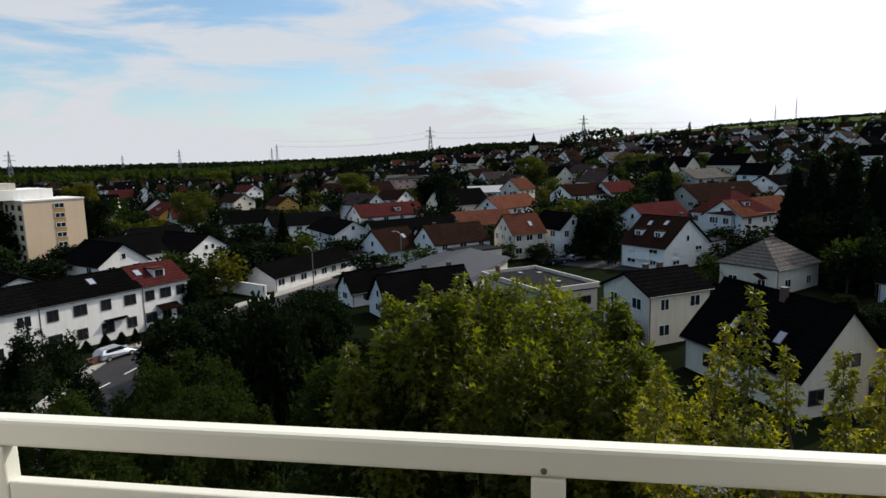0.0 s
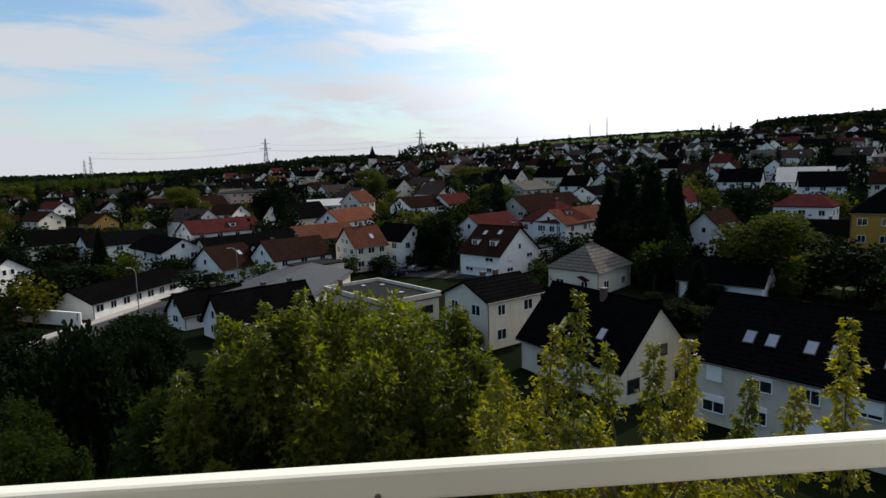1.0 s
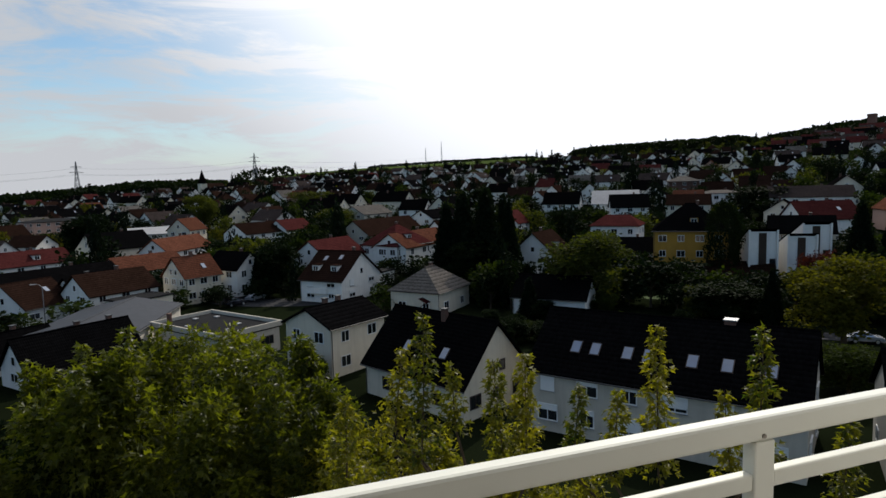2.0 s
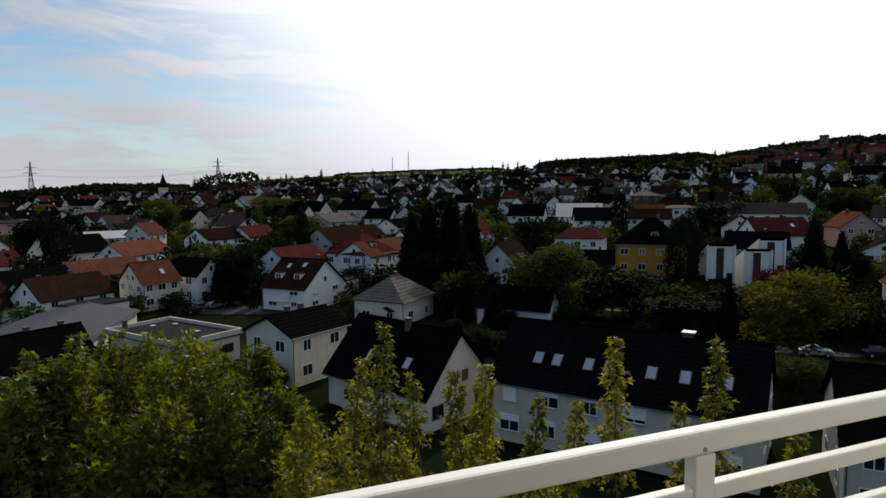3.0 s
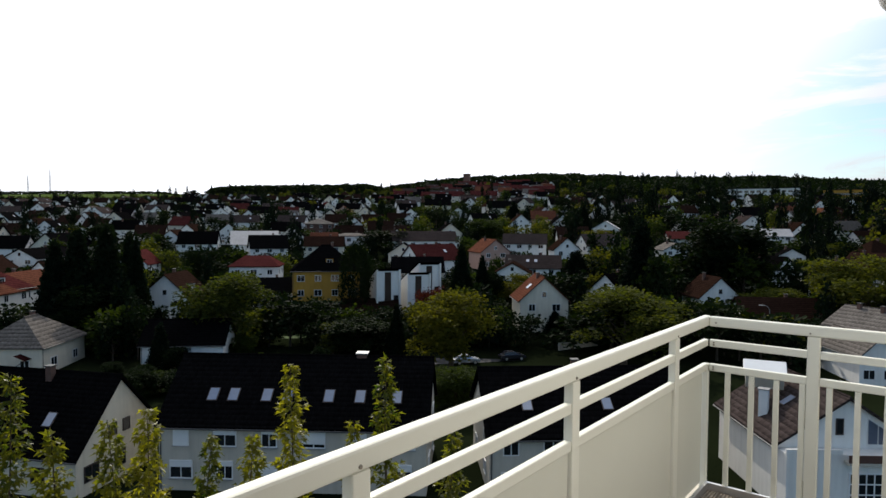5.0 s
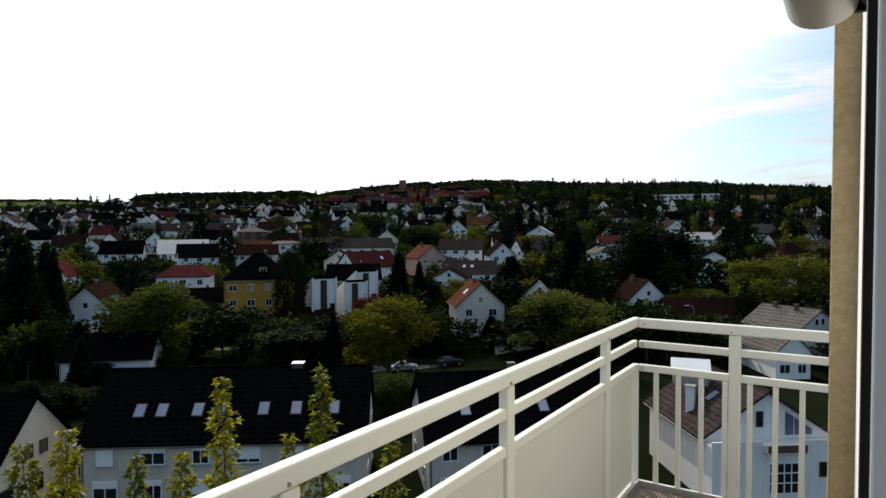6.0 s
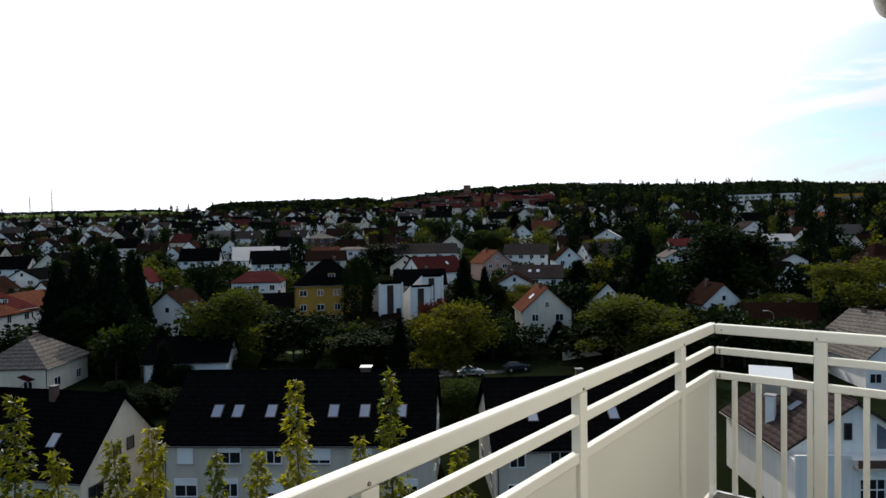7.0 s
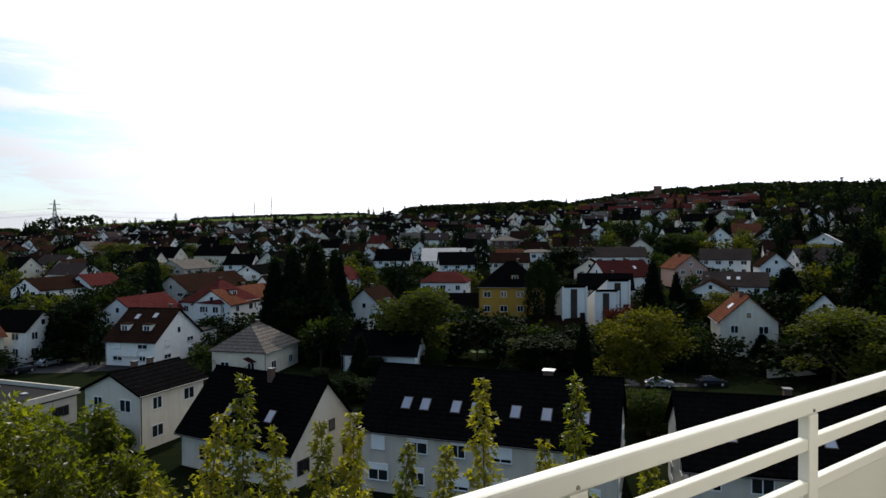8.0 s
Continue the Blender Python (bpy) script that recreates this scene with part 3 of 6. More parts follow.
def house(x, y, rot, L, W, eave, ridge, wall="white", roof="dark", hip=0.0, label="", front=3, back=0, g0=2, g1=2, storeys=2,
          sky=(), chim=((0.2, 0.3),), over=0.4, base=None, dark=False, gable_win=1, name="house", z=None, attic=True, dormers=(), plinth=None, gutter=True, simple=False, shutters=False, pale_cap=False):
    """A house whose ridge runs along its own x. front/back: windows a storey on the -y/+y side, g0/g1: on the -x/+x gable.
    sky: (u, v, side) with u along the ridge and v up the slope; chim: (u, across)."""
    bz = (ground_z(x, y) if z is None else z) - 0.05
    ob = thing(name, pose(x, y, bz, 0, 0, rot), label, "house")
    TAKEN.append((x, y, 0.5 * math.hypot(L, W)))
    e, r = eave + 0.05, ridge + 0.05
    bm = bmesh.new()
    if hip:
        box(bm, -L / 2, -W / 2, 0, L / 2, W / 2, e)
    else:
        pr = [(-W / 2, 0), (W / 2, 0), (W / 2, e), (0, r - 0.02), (-W / 2, e)]
        poly(bm, [(-L / 2, a, b) for a, b in pr] + [(L / 2, a, b) for a, b in pr], [(4, 3, 2, 1, 0), (5, 6, 7, 8, 9), (0, 1, 6, 5), (1, 2, 7, 6), (4, 0, 5, 9), (2, 3, 8, 7), (3, 4, 9, 8)])
        bmesh.ops.recalc_face_normals(bm, faces=bm.faces)
    part("wall", bm, WALLS[wall], ob)
    if plinth:
        part("plinth", boxes((-L / 2 - 0.03, -W / 2 - 0.03, 0, L / 2 + 0.03, W / 2 + 0.03, plinth[1])), WALLS[plinth[0]], ob)
    part("roof", hip_roof_bm(L, W, e, r, over, hip) if hip else gable_roof_bm(L, W, e, r, over), ROOFS[roof], ob)
    if gutter:
        bm = bmesh.new()
        xr_ = (L / 2 + over) if not hip else max(0.15, L / 2 - hip)
        tube(bm, (-xr_, 0, r + 0.21), (xr_, 0, r + 0.21), 0.12, n=6)
        part("ridge_cap", bm, ROOFS[roof], ob)
        s_ = (r - e) / (W / 2) if not hip else 0.0
        for sg in (-1, 1):
            bm = bmesh.new()
            zz = e - s_ * over + 0.02
            tube(bm, (-L / 2 - over, sg * (W / 2 + over + 0.06), zz), (L / 2 + over, sg * (W / 2 + over + 0.06), zz), 0.07, n=6)
            part("gutter", bm, GUTTER, ob)
        bm = bmesh.new()
        tube(bm, (-L / 2 + 0.15, -W / 2 - 0.06, 0.1), (-L / 2 + 0.15, -W / 2 - 0.06, e - 0.1), 0.05, n=6)
        part("downpipe", bm, GUTTER, ob)
    sh = eave / storeys
    for s in range(storeys):
        zz = s * sh + min(1.05, sh * 0.4)
        wh = min(1.35, sh * 0.5)
        for n, ang, half, ln_ in ((front, 0, W / 2, L), (back, 180, W / 2, L), (g0, -90, L / 2, W), (g1, 90, L / 2, W)):
            for i in range(n):
                u = (i + 0.5) / n * ln_ - ln_ / 2
                add_window(ob, pose(0, 0, 0, 0, 0, ang) @ pose(u, -half - 0.021, zz), (1.9 if shutters else 1.6) if (i + s) % 2 == 0 else 1.3, wh, dark, 1, simple, ((0.3, 0.75, 0.95, 0.2, 0.6)[(3 * i + 2 * s) % 5] if shutters else 0.0))
    if gable_win and not hip and r - e > 2.4:
        for n, ang in ((g0, -90), (g1, 90)):
            if n:
                for i in range(gable_win):
                    add_window(ob, pose(0, 0, 0, 0, 0, ang) @ pose((i - (gable_win - 1) / 2) * 1.6, -L / 2 - 0.021, e + (0.35 if gable_win > 1 else 0.6)), 0.9, 1.1, dark, 0, simple)
    sl = math.degrees(math.atan2(r - e, W / 2))
    for u, v, sd in sky:
        yy = W / 2 * (1 - v)
        zz = e + (r - e) * v
        m = pose(0, 0, 0, 0, 0, 0 if sd < 0 else 180) @ pose(u * L if sd < 0 else -u * L, -yy, zz + 0.24 / math.cos(radians(sl)), sl, 0, 0)
        skylight(ob, m)
    for u, v in chim:
        yy = v * W / 2
        zz = e + (r - e) * (1 - abs(v))
        chimney(ob, u * L, yy, zz - 0.2, r + 0.42 if pale_cap else max(r + 0.7, zz + 1.0), 0.9 if pale_cap else 0.55, True, pale_cap)
    for u, sd in dormers:
        d = boxes((u * L - 0.8, -W / 2 * 0.72, e + (r - e) * 0.25, u * L + 0.8, -0.5, e + (r - e) * 0.25 + 1.35))
        dm = part("dormer", d, WALLS[wall], ob)
        part("dormer_roof", boxes((u * L - 1.0, -W / 2 * 0.72 - 0.25, e + (r - e) * 0.25 + 1.352, u * L + 1.0, -0.3, e + (r - e) * 0.25 + 1.50)), ROOFS[roof], dm)
        if sd:
            dm.rotation_euler = (0, 0, math.pi)
        add_window(dm, pose(u * L, -W / 2 * 0.72 - 0.021, e + (r - e) * 0.25 + 0.25), 1.2, 0.95, dark, 1)
    return ob


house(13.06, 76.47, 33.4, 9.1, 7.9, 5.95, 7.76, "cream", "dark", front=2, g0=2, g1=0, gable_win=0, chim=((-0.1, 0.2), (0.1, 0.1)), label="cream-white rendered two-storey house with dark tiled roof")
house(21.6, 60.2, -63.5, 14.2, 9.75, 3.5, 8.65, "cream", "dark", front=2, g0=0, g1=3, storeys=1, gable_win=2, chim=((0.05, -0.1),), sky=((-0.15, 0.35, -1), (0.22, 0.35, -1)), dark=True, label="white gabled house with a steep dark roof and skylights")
house(34.9, 104.6, 40.9, 11.3, 9.5, 4.0, 7.6, "cream", "grey", hip=4.0, front=2, g0=2, g1=1, storeys=1, chim=((0.1, 0.1),), label="cream bungalow with a slate hipped roof")
house(22.1, 121.8, -47.0, 9.7, 13.0, 4.2, 8.9, "white", "brown", front=2, g0=0, g1=2, gable_win=1, dormers=((-0.25, 0), (0.2, 0)), sky=((-0.2,0.7,-1),(0.15,0.75,-1)), shutters=True, label="white house with a steep dark brown roof and dormers")
house(39.9, 144.5, 32.0, 12.0, 11.0, 6.0, 10.5, "white", "red", hip=5.5, front=4, g0=4, g1=2, dormers=((0.0, 0),), chim=((0.05, 0.1),), label="white villa with a red tiled pyramid roof")
house(-32.4, 126.5, 52.3, 9.0, 10.3, 3.0, 6.8, "white", "brown", front=3, g0=2, g1=0, storeys=1, sky=((0.2, 0.55, -1),), chim=(), shutters=True, label="white house with dark brown tiled roof and one skylight")
house(-44.7, 108.5, 70.8, 22.6, 8.0, 2.4, 4.2, "white", "dark", front=8, g0=0, g1=0, storeys=1, gable_win=0, chim=(), label="long low white building with a dark roof")
house(-77.0, 123.5, -22.2, 15.3, 11.6, 3.4, 6.8, "white", "dark", front=2, g0=0, g1=2, gable_win=2, storeys=1, chim=(), label="bright white gabled end house of a terrace")
house(-5.6, 131.8, 35.1, 7.7, 7.6, 5.2, 8.7, "cream", "orange", front=3, g0=3, g1=0, gable_win=2, chim=((0.0, 0.0),), sky=((0.15, 0.4, -1),), label="cream house with an orange tiled roof")
house(-17.7, 86.4, 38.8, 13.7, 6.4, 2.15, 5.7, "white", "dark", front=2, g0=1, g1=0, storeys=1, gable_win=1, chim=((0.05, 0.1), (0.35, 0.1)), label="small white house with a dark pantile roof")
house(-26.45, 92.5, 42.9, 10.0, 5.0, 2.3, 4.7, "white", "dark", front=2, g0=1, g1=0, storeys=1, gable_win=1, chim=((0.1, 0.1),), label="small white house with a dark pantile roof and ivy")
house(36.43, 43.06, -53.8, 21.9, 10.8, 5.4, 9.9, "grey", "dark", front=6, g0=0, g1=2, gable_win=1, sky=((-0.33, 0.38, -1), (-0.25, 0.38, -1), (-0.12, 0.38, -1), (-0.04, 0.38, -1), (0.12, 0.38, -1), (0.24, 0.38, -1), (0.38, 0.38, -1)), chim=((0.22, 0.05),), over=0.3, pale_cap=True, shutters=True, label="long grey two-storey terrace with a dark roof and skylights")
house(108.5, 61.1, 41.5, 9.4, 9.2, 6.0, 10.2, "cream", "orange", front=2, g0=2, g1=0, gable_win=1, storeys=2, sky=((-0.2, 0.5, 1), (-0.1, 0.5, 1)), chim=((-0.05, 0.1),), label="cream gabled house with an orange roof slope in the sun")
house(92.5, 105.5, -40.0, 14.0, 12.0, 9.2, 14.4, "yellow", "dark", hip=6.0, front=4, g0=2, g1=2, storeys=3, plinth=("stone", 3.0), dormers=((0.05, 0),), chim=((0.1, 0.1),), label="ochre yellow villa with dark hipped roof and brown plinth")
house(139.3, 37.6, 42.5, 8.4, 8.6, 4.1, 8.0, "white", "brown", front=2, g0=2, g1=2, sky=((0.0, 0.6, -1),), chim=((0.15, 0.2),), gutter=False, label="white house with brown roof and dark windows")
house(66.3, 121.1, 40, 11, 10, 5.0, 9.5, "white", "brown", front=2, g0=2, g1=1, dormers=((0.0, 0),), chim=((0.15, 0.2),), gutter=False, label="white house with a worn red-brown mansard roof")
house(98.7, 139.7, -45, 12, 10, 6.0, 8.5, "white", "red", front=3, g0=2, hip=3.0, chim=((0.15, 0.2),), gutter=False, label="white house with a flat red tiled roof")
house(138.1, 113.1, -20, 14, 11, 5.5, 9.5, "white", "red", front=3, g0=2, g1=2, sky=((0.2,0.5,-1),), chim=((0.15, 0.2),), gutter=False, label="white house with red-brown tiled roof")
house(168.0, 141.7, -40, 22, 10, 6.0, 9.0, "white", "purple", front=5, g0=2, g1=2, chim=((0.15, 0.2),), gutter=False, label="pale long house with a purplish roof")
house(202.1, 236.9, -35, 13, 13, 5.5, 8.0, "brick", "grey", hip=6.0, front=3, g0=3, g1=2, over=0.8, chim=((0.15, 0.2),), gutter=False, label="brick house with a pale shining pyramid roof")
house(168.3, 178.2, -35, 14, 10, 6.0, 7.0, "white", "grey", hip=4.5, front=4, g0=2, g1=2, chim=((0.15, 0.2),), gutter=False, label="white house with a shining flat metal roof")
house(143.8, 165.6, -45, 13, 10, 5.5, 8.5, "cream", "brown", front=3, g0=2, g1=2, chim=((0.15, 0.2),), gutter=False, label="cream house with a brown roof")
house(149.7, 172.4, -45, 9, 8, 6.5, 9.0, "pink", "orange", front=2, g0=2, g1=2, chim=((0.15, 0.2),), gutter=False, label="salmon rendered house with tiled roof")
house(145.1, 130.1, 40, 9, 9, 5.5, 8.5, "cream", "dark", front=2, g0=2, chim=((0.15, 0.2),), gutter=False, label="cream gabled house with a dark roof")
house(125.5, 107.5, -45, 13, 9, 4.5, 8.0, "cream", "dark", front=3, g0=2, chim=((0.15, 0.2),), gutter=False, label="cream house with a dark roof")
house(136.9, 195.7, -35, 16, 12, 4.5, 9.0, "white", "metal", front=4, g0=2, g1=2, chim=((0.15, 0.2),), gutter=False, label="white house with a pale grey roof catching the sun")
house(122.1, 207.7, -40, 13, 10, 5.0, 9.0, "white", "dark", front=3, g0=2, g1=2, chim=((0.15, 0.2),), gutter=False, label="white house with a dark steep roof")
house(130.8, 179.4, -30, 12, 10, 5.0, 9.0, "white", "dark", front=3, g0=2, g1=2, chim=((0.15, 0.2),), gutter=False, label="white chalet-style house with a dark roof")
house(84.9, 175.0, 40, 9, 8, 4.5, 8.0, "white", "red", front=2, g0=2, chim=((0.15, 0.2),), gutter=False, label="white house with a red roof among conifers")
house(92.1, 91.5, -45, 11, 9, 2.3, 4.6, "grey", "brown", front=2, g0=2, chim=((0.15, 0.2),), gutter=False, label="low house with a brown roof behind trees")
house(88.8, 120.6, -40, 10, 8, 3.2, 6.0, "white", "dark", front=2, g0=2, chim=((0.15, 0.2),), gutter=False, label="low outbuilding with dark roof")
house(183.1, 109.7, -60, 14, 9, 5.0, 8.0, "white", "purple", front=4, g0=2, chim=((0.15, 0.2),), gutter=False, label="white house with a dark purplish roof")
house(146.7, 85.0, -60, 14, 10, 4.5, 7.5, "white", "purple", front=3, g0=2, sky=((-0.1,0.5,-1),(0.05,0.5,-1)), chim=((0.15, 0.2),), gutter=False, label="white house with a dark glossy roof")
house(136.2, 84.7, 30, 10, 9, 4.5, 7.0, "white", "brown", front=2, g0=2, chim=((0.15, 0.2),), gutter=False, label="white house with a brown gable roof")
house(176.0, 91.3, 40, 9, 8, 5.5, 9.0, "white", "brown", front=2, g0=2, chim=((0.15, 0.2),), gutter=False, label="white gabled house with brown roof")
house(132.2, 55.2, -10, 9, 8, 4.5, 8.0, "white", "dark", front=2, g0=2, g1=2, chim=((0.15, 0.2),), gutter=False, label="white gabled house half hidden by conifers")
house(236.7, 72.5, -60, 16, 10, 4.5, 7.0, "grey", "red", front=4, g0=2, chim=((0.15, 0.2),), gutter=False, label="house with a broad red-brown roof")
house(208.4, 35.0, 20, 9, 7, 4.5, 6.5, "white", "dark", front=2, g0=2, chim=((0.15, 0.2),), gutter=False, label="white house with a round arched gable window")
house(246.4, 109.0, 20, 12, 10, 5.0, 8.0, "white", "metal", front=2, g0=2, chim=((0.15, 0.2),), gutter=False, label="white house with a sunlit pale roof")
house(200.3, 66.7, 40, 9, 8, 5.0, 7.0, "white", "grey", front=2, g0=2, chim=((0.15, 0.2),), gutter=False, label="white house with pale grey roof")
house(258.7, 50.8, -60, 14, 9, 4.5, 7.0, "white", "metal", front=4, g0=2, chim=((0.15, 0.2),), gutter=False, label="low house with a glaring pale roof")
house(132.6, 23.9, -60, 14, 9, 2.8, 6.0, "white", "brown", front=2, chim=((0.15, 0.2),), gutter=False, label="low house with a brown roof behind a tree")
house(52.5, 91.5, -45.0, 12.0, 8.0, 3.4, 6.4, "white", "dark", front=1, g0=1, g1=0, storeys=1, gable_win=0, chim=(), label="plain white house wall with a dark roof")
house(121.0, 7.2, 60.0, 9.9, 10.2, 5.1, 7.8, "white", "grey", front=3, g0=3, g1=2, storeys=1, gable_win=2, chim=((-0.15, 0.15), (0.25, 0.1)), label="white house with weathered slate roof and loggia")
house(108.3, 8.75, 35.3, 10.9, 5.1, 4.2, 6.6, "white", "grey", front=3, g0=2, g1=2, storeys=1, gable_win=0, chim=(), label="low white house part with a slate roof")
corner_house = house(61.7, 7.7, 37.4, 10.6, 10.7, 5.1, 8.6, "white", "purple", front=2, back=0, g0=0, g1=2, gable_win=0, chim=(), sky=((-0.1, 0.55, 1),), label="white house with brown ribbed roof and glazed gable")

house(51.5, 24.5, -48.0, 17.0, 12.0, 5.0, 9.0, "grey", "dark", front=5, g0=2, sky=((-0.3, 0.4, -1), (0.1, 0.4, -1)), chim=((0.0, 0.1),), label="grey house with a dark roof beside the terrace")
house(44.7, 146.4, 42, 22, 9, 5.5, 8.5, "white", "orange", front=4, g0=2, g1=2, chim=((0.15, 0.2),), gutter=False, label="white terrace with orange tiled roofs")
house(23.6, 144.3, 42, 14, 10, 5.0, 8.5, "white", "red", front=3, g0=2, chim=((0.15, 0.2),), gutter=False, label="white house with a red tiled roof")
house(2.6, 135.5, -50, 9, 7, 5.5, 8.5, "white", "dark", front=2, g0=2, g1=2, chim=((0.15, 0.2),), gutter=False, label="narrow white gabled house with dark shutters")
house(-16.7, 157.1, 40, 16, 9, 3.5, 6.5, "cream", "orange", front=3, g0=2, chim=((0.15, 0.2),), gutter=False, label="low house with an orange roof")
house(-19.4, 127.4, 40, 13, 9, 4.2, 7.5, "white", "brown", front=3, g0=2, g1=2, chim=((0.15, 0.2),), gutter=False, label="white house with brown roof")
house(-24.2, 130.6, 40, 7, 7, 4.0, 6.5, "white", "dark", front=2, g0=1, chim=((0.15, 0.2),), gutter=False, label="white annexe with dark roof")
house(-45.9, 176.8, 40, 20, 10, 4.5, 7.5, "white", "red", front=4, g0=2, dormers=((0.1, 0),), chim=((0.15, 0.2),), gutter=False, label="long white house with a red roof")
house(-48.6, 141.6, -50, 18, 9, 5.0, 7.5, "white", "dark", front=3, g0=2, g1=2, chim=((0.15, 0.2),), gutter=False, label="white semi-detached house with a dark roof")
house(-64.3, 158.0, 40, 18, 9, 5.0, 7.5, "white", "dark", front=4, g0=2, g1=2, chim=((0.15, 0.2),), gutter=False, label="white row house with a dark roof")
house(-30.9, 142.1, 40, 22, 9, 4.0, 7.0, "cream", "dark", front=4, g0=2, chim=((0.15, 0.2),), gutter=False, label="row of low houses with dark roofs")
house(-89.9, 177.1, 40, 14, 10, 3.8, 7.0, "white", "dark", front=4, g0=3, chim=((0.15, 0.2),), gutter=False, label="white bungalow with dark roof")
house(-126.5, 242.9, -30, 11, 10, 5.5, 8.5, "cream", "brown", front=3, g0=2, g1=2, chim=((0.15, 0.2),), gutter=False, label="cream gabled house with brown roof")
house(-155.2, 311.1, -30, 12, 10, 6.0, 9.0, "white", "red", front=3, g0=2, g1=2, chim=((0.15, 0.2),), gutter=False, label="white house with a red roof")
house(-126.8, 195.6, -40, 14, 11, 5.0, 8.5, "yellow", "red", front=3, g0=2, g1=2, dormers=((0.0, 0),), chim=((0.15, 0.2),), gutter=False, label="pale yellow house with a red-brown roof")
house(-112.2, 181.9, 40, 9, 9, 5.0, 8.5, "white", "red", front=2, g0=2, g1=2, chim=((0.15, 0.2),), gutter=False, label="white gabled house with red roof")
house(-64.0, 297.2, 40, 22, 12, 7.5, 8.5, "pink", "felt", hip=6.0, front=6, g0=3, storeys=3, chim=((0.15, 0.2),), gutter=False, label="pink apartment house with a flat roof")
house(-20.9, 238.4, 20, 18, 12, 4.0, 6.0, "white", "metal", front=4, g0=2, chim=((0.15, 0.2),), gutter=False, label="low white hall with a shallow roof")
house(-55.4, 226.6, -30, 11, 9, 4.5, 7.5, "white", "brown", front=2, g0=2, g1=2, chim=((0.15, 0.2),), gutter=False, label="white gabled house with brown roof")
house(-10.9, 179.7, 60, 20, 8, 5.0, 8.0, "white", "orange", front=4, g0=2, chim=((0.15, 0.2),), gutter=False, label="white street house with a stepped tiled gable")
house(-10.1, 224.7, 60, 10, 8, 6.0, 9.5, "cream", "orange", front=3, g0=2, chim=((0.15, 0.2),), gutter=False, label="timber-framed street house with orange gable")
house(12.8, 208.3, 40, 22, 10, 4.5, 7.5, "white", "brown", front=5, g0=2, chim=((0.15, 0.2),), gutter=False, label="long white house with a brown roof")
house(22.0, 212.1, 40, 12, 9, 4.0, 7.0, "white", "red", front=3, g0=2, chim=((0.15, 0.2),), gutter=False, label="house with solar panels on a red roof")
house(70.5, 227.8, -40, 10, 9, 5.5, 9.0, "white", "dark", front=2, g0=2, g1=2, chim=((0.15, 0.2),), gutter=False, label="white gabled house with a dark roof")
house(69.7, 201.6, 40, 20, 9, 5.0, 7.5, "white", "dark", front=5, g0=2, chim=((0.15, 0.2),), gutter=False, label="long white row with a dark roof")
house(46.2, 183.5, 40, 28, 11, 4.0, 8.0, "grey", "brown", front=6, g0=2, chim=((0.15, 0.2),), gutter=False, label="barn-like hall with a long brown roof")
house(54.5, 240.8, 40, 18, 11, 4.0, 7.0, "grey", "grey", front=3, g0=2, chim=((0.15, 0.2),), gutter=False, label="grey hall with a pale roof")
house(-101.1, 230.0, -40, 10, 9, 4.5, 7.5, "yellow", "brown", front=2, g0=2, chim=((0.15, 0.2),), gutter=False, label="ochre house with a brown roof")
house(-300.2, 393.3, 40, 9, 9, 4.5, 7.0, "white", "dark", front=2, g0=2, chim=((0.15, 0.2),), gutter=False, label="white bungalow with a dark hipped roof")
house(-54.4, 77.1, 65.1, 6.75, 7.75, 5.9, 8.1, "white", "red", front=3, g0=0, g1=0, gable_win=0, dormers=((0.0, 0),), sky=((-0.35, 0.6, -1),), chim=(), over=0.25, dark=True, label="white end house with a red roof and a wide dormer")
house(-58.4, 68.1, 66.5, 12.6, 7.9, 5.9, 8.0, "white", "dark", front=4, g0=0, g1=0, gable_win=0, sky=((0.1, 0.6, -1),), chim=(), over=0.2, dark=True, label="white row house with a dark roof and dark canopy")
house(-63.3, 56.7, 66.5, 12.2, 7.9, 5.9, 8.0, "white", "dark", front=4, g0=0, g1=0, gable_win=0, sky=((0.1, 0.6, -1),), chim=(), over=0.2, label="white row house with a plain dark roof")
house(-83.7, 111.6, 66, 13, 10, 4.2, 7.6, "white", "dark", front=0, g0=2, gable_win=0, chim=(), label="white terrace house with a dark roof behind a party wall")
house(-77.7, 98.9, -24, 12, 9, 5.0, 8.2, "white", "dark", front=2, g0=2, g1=2, chim=(), label="white narrow gabled terrace house")
house(-85.5, 124.9, 66, 12, 10, 4.4, 7.8, "white", "dark", front=2, g0=2, gable_win=0, chim=(), label="white terrace house with a white parapet")
house(-85.4, 85.5, -30, 12, 10, 3.0, 5.0, "white", "dark", front=2, g0=1, chim=(), label="white low gabled house")
house(-15.8, 100.8, 77, 20, 14, 3.9, 5.2, "grey", "sheet", front=0, g0=0, g1=0, gable_win=0, chim=(), label="grey workshop hall with a shallow sheet roof")


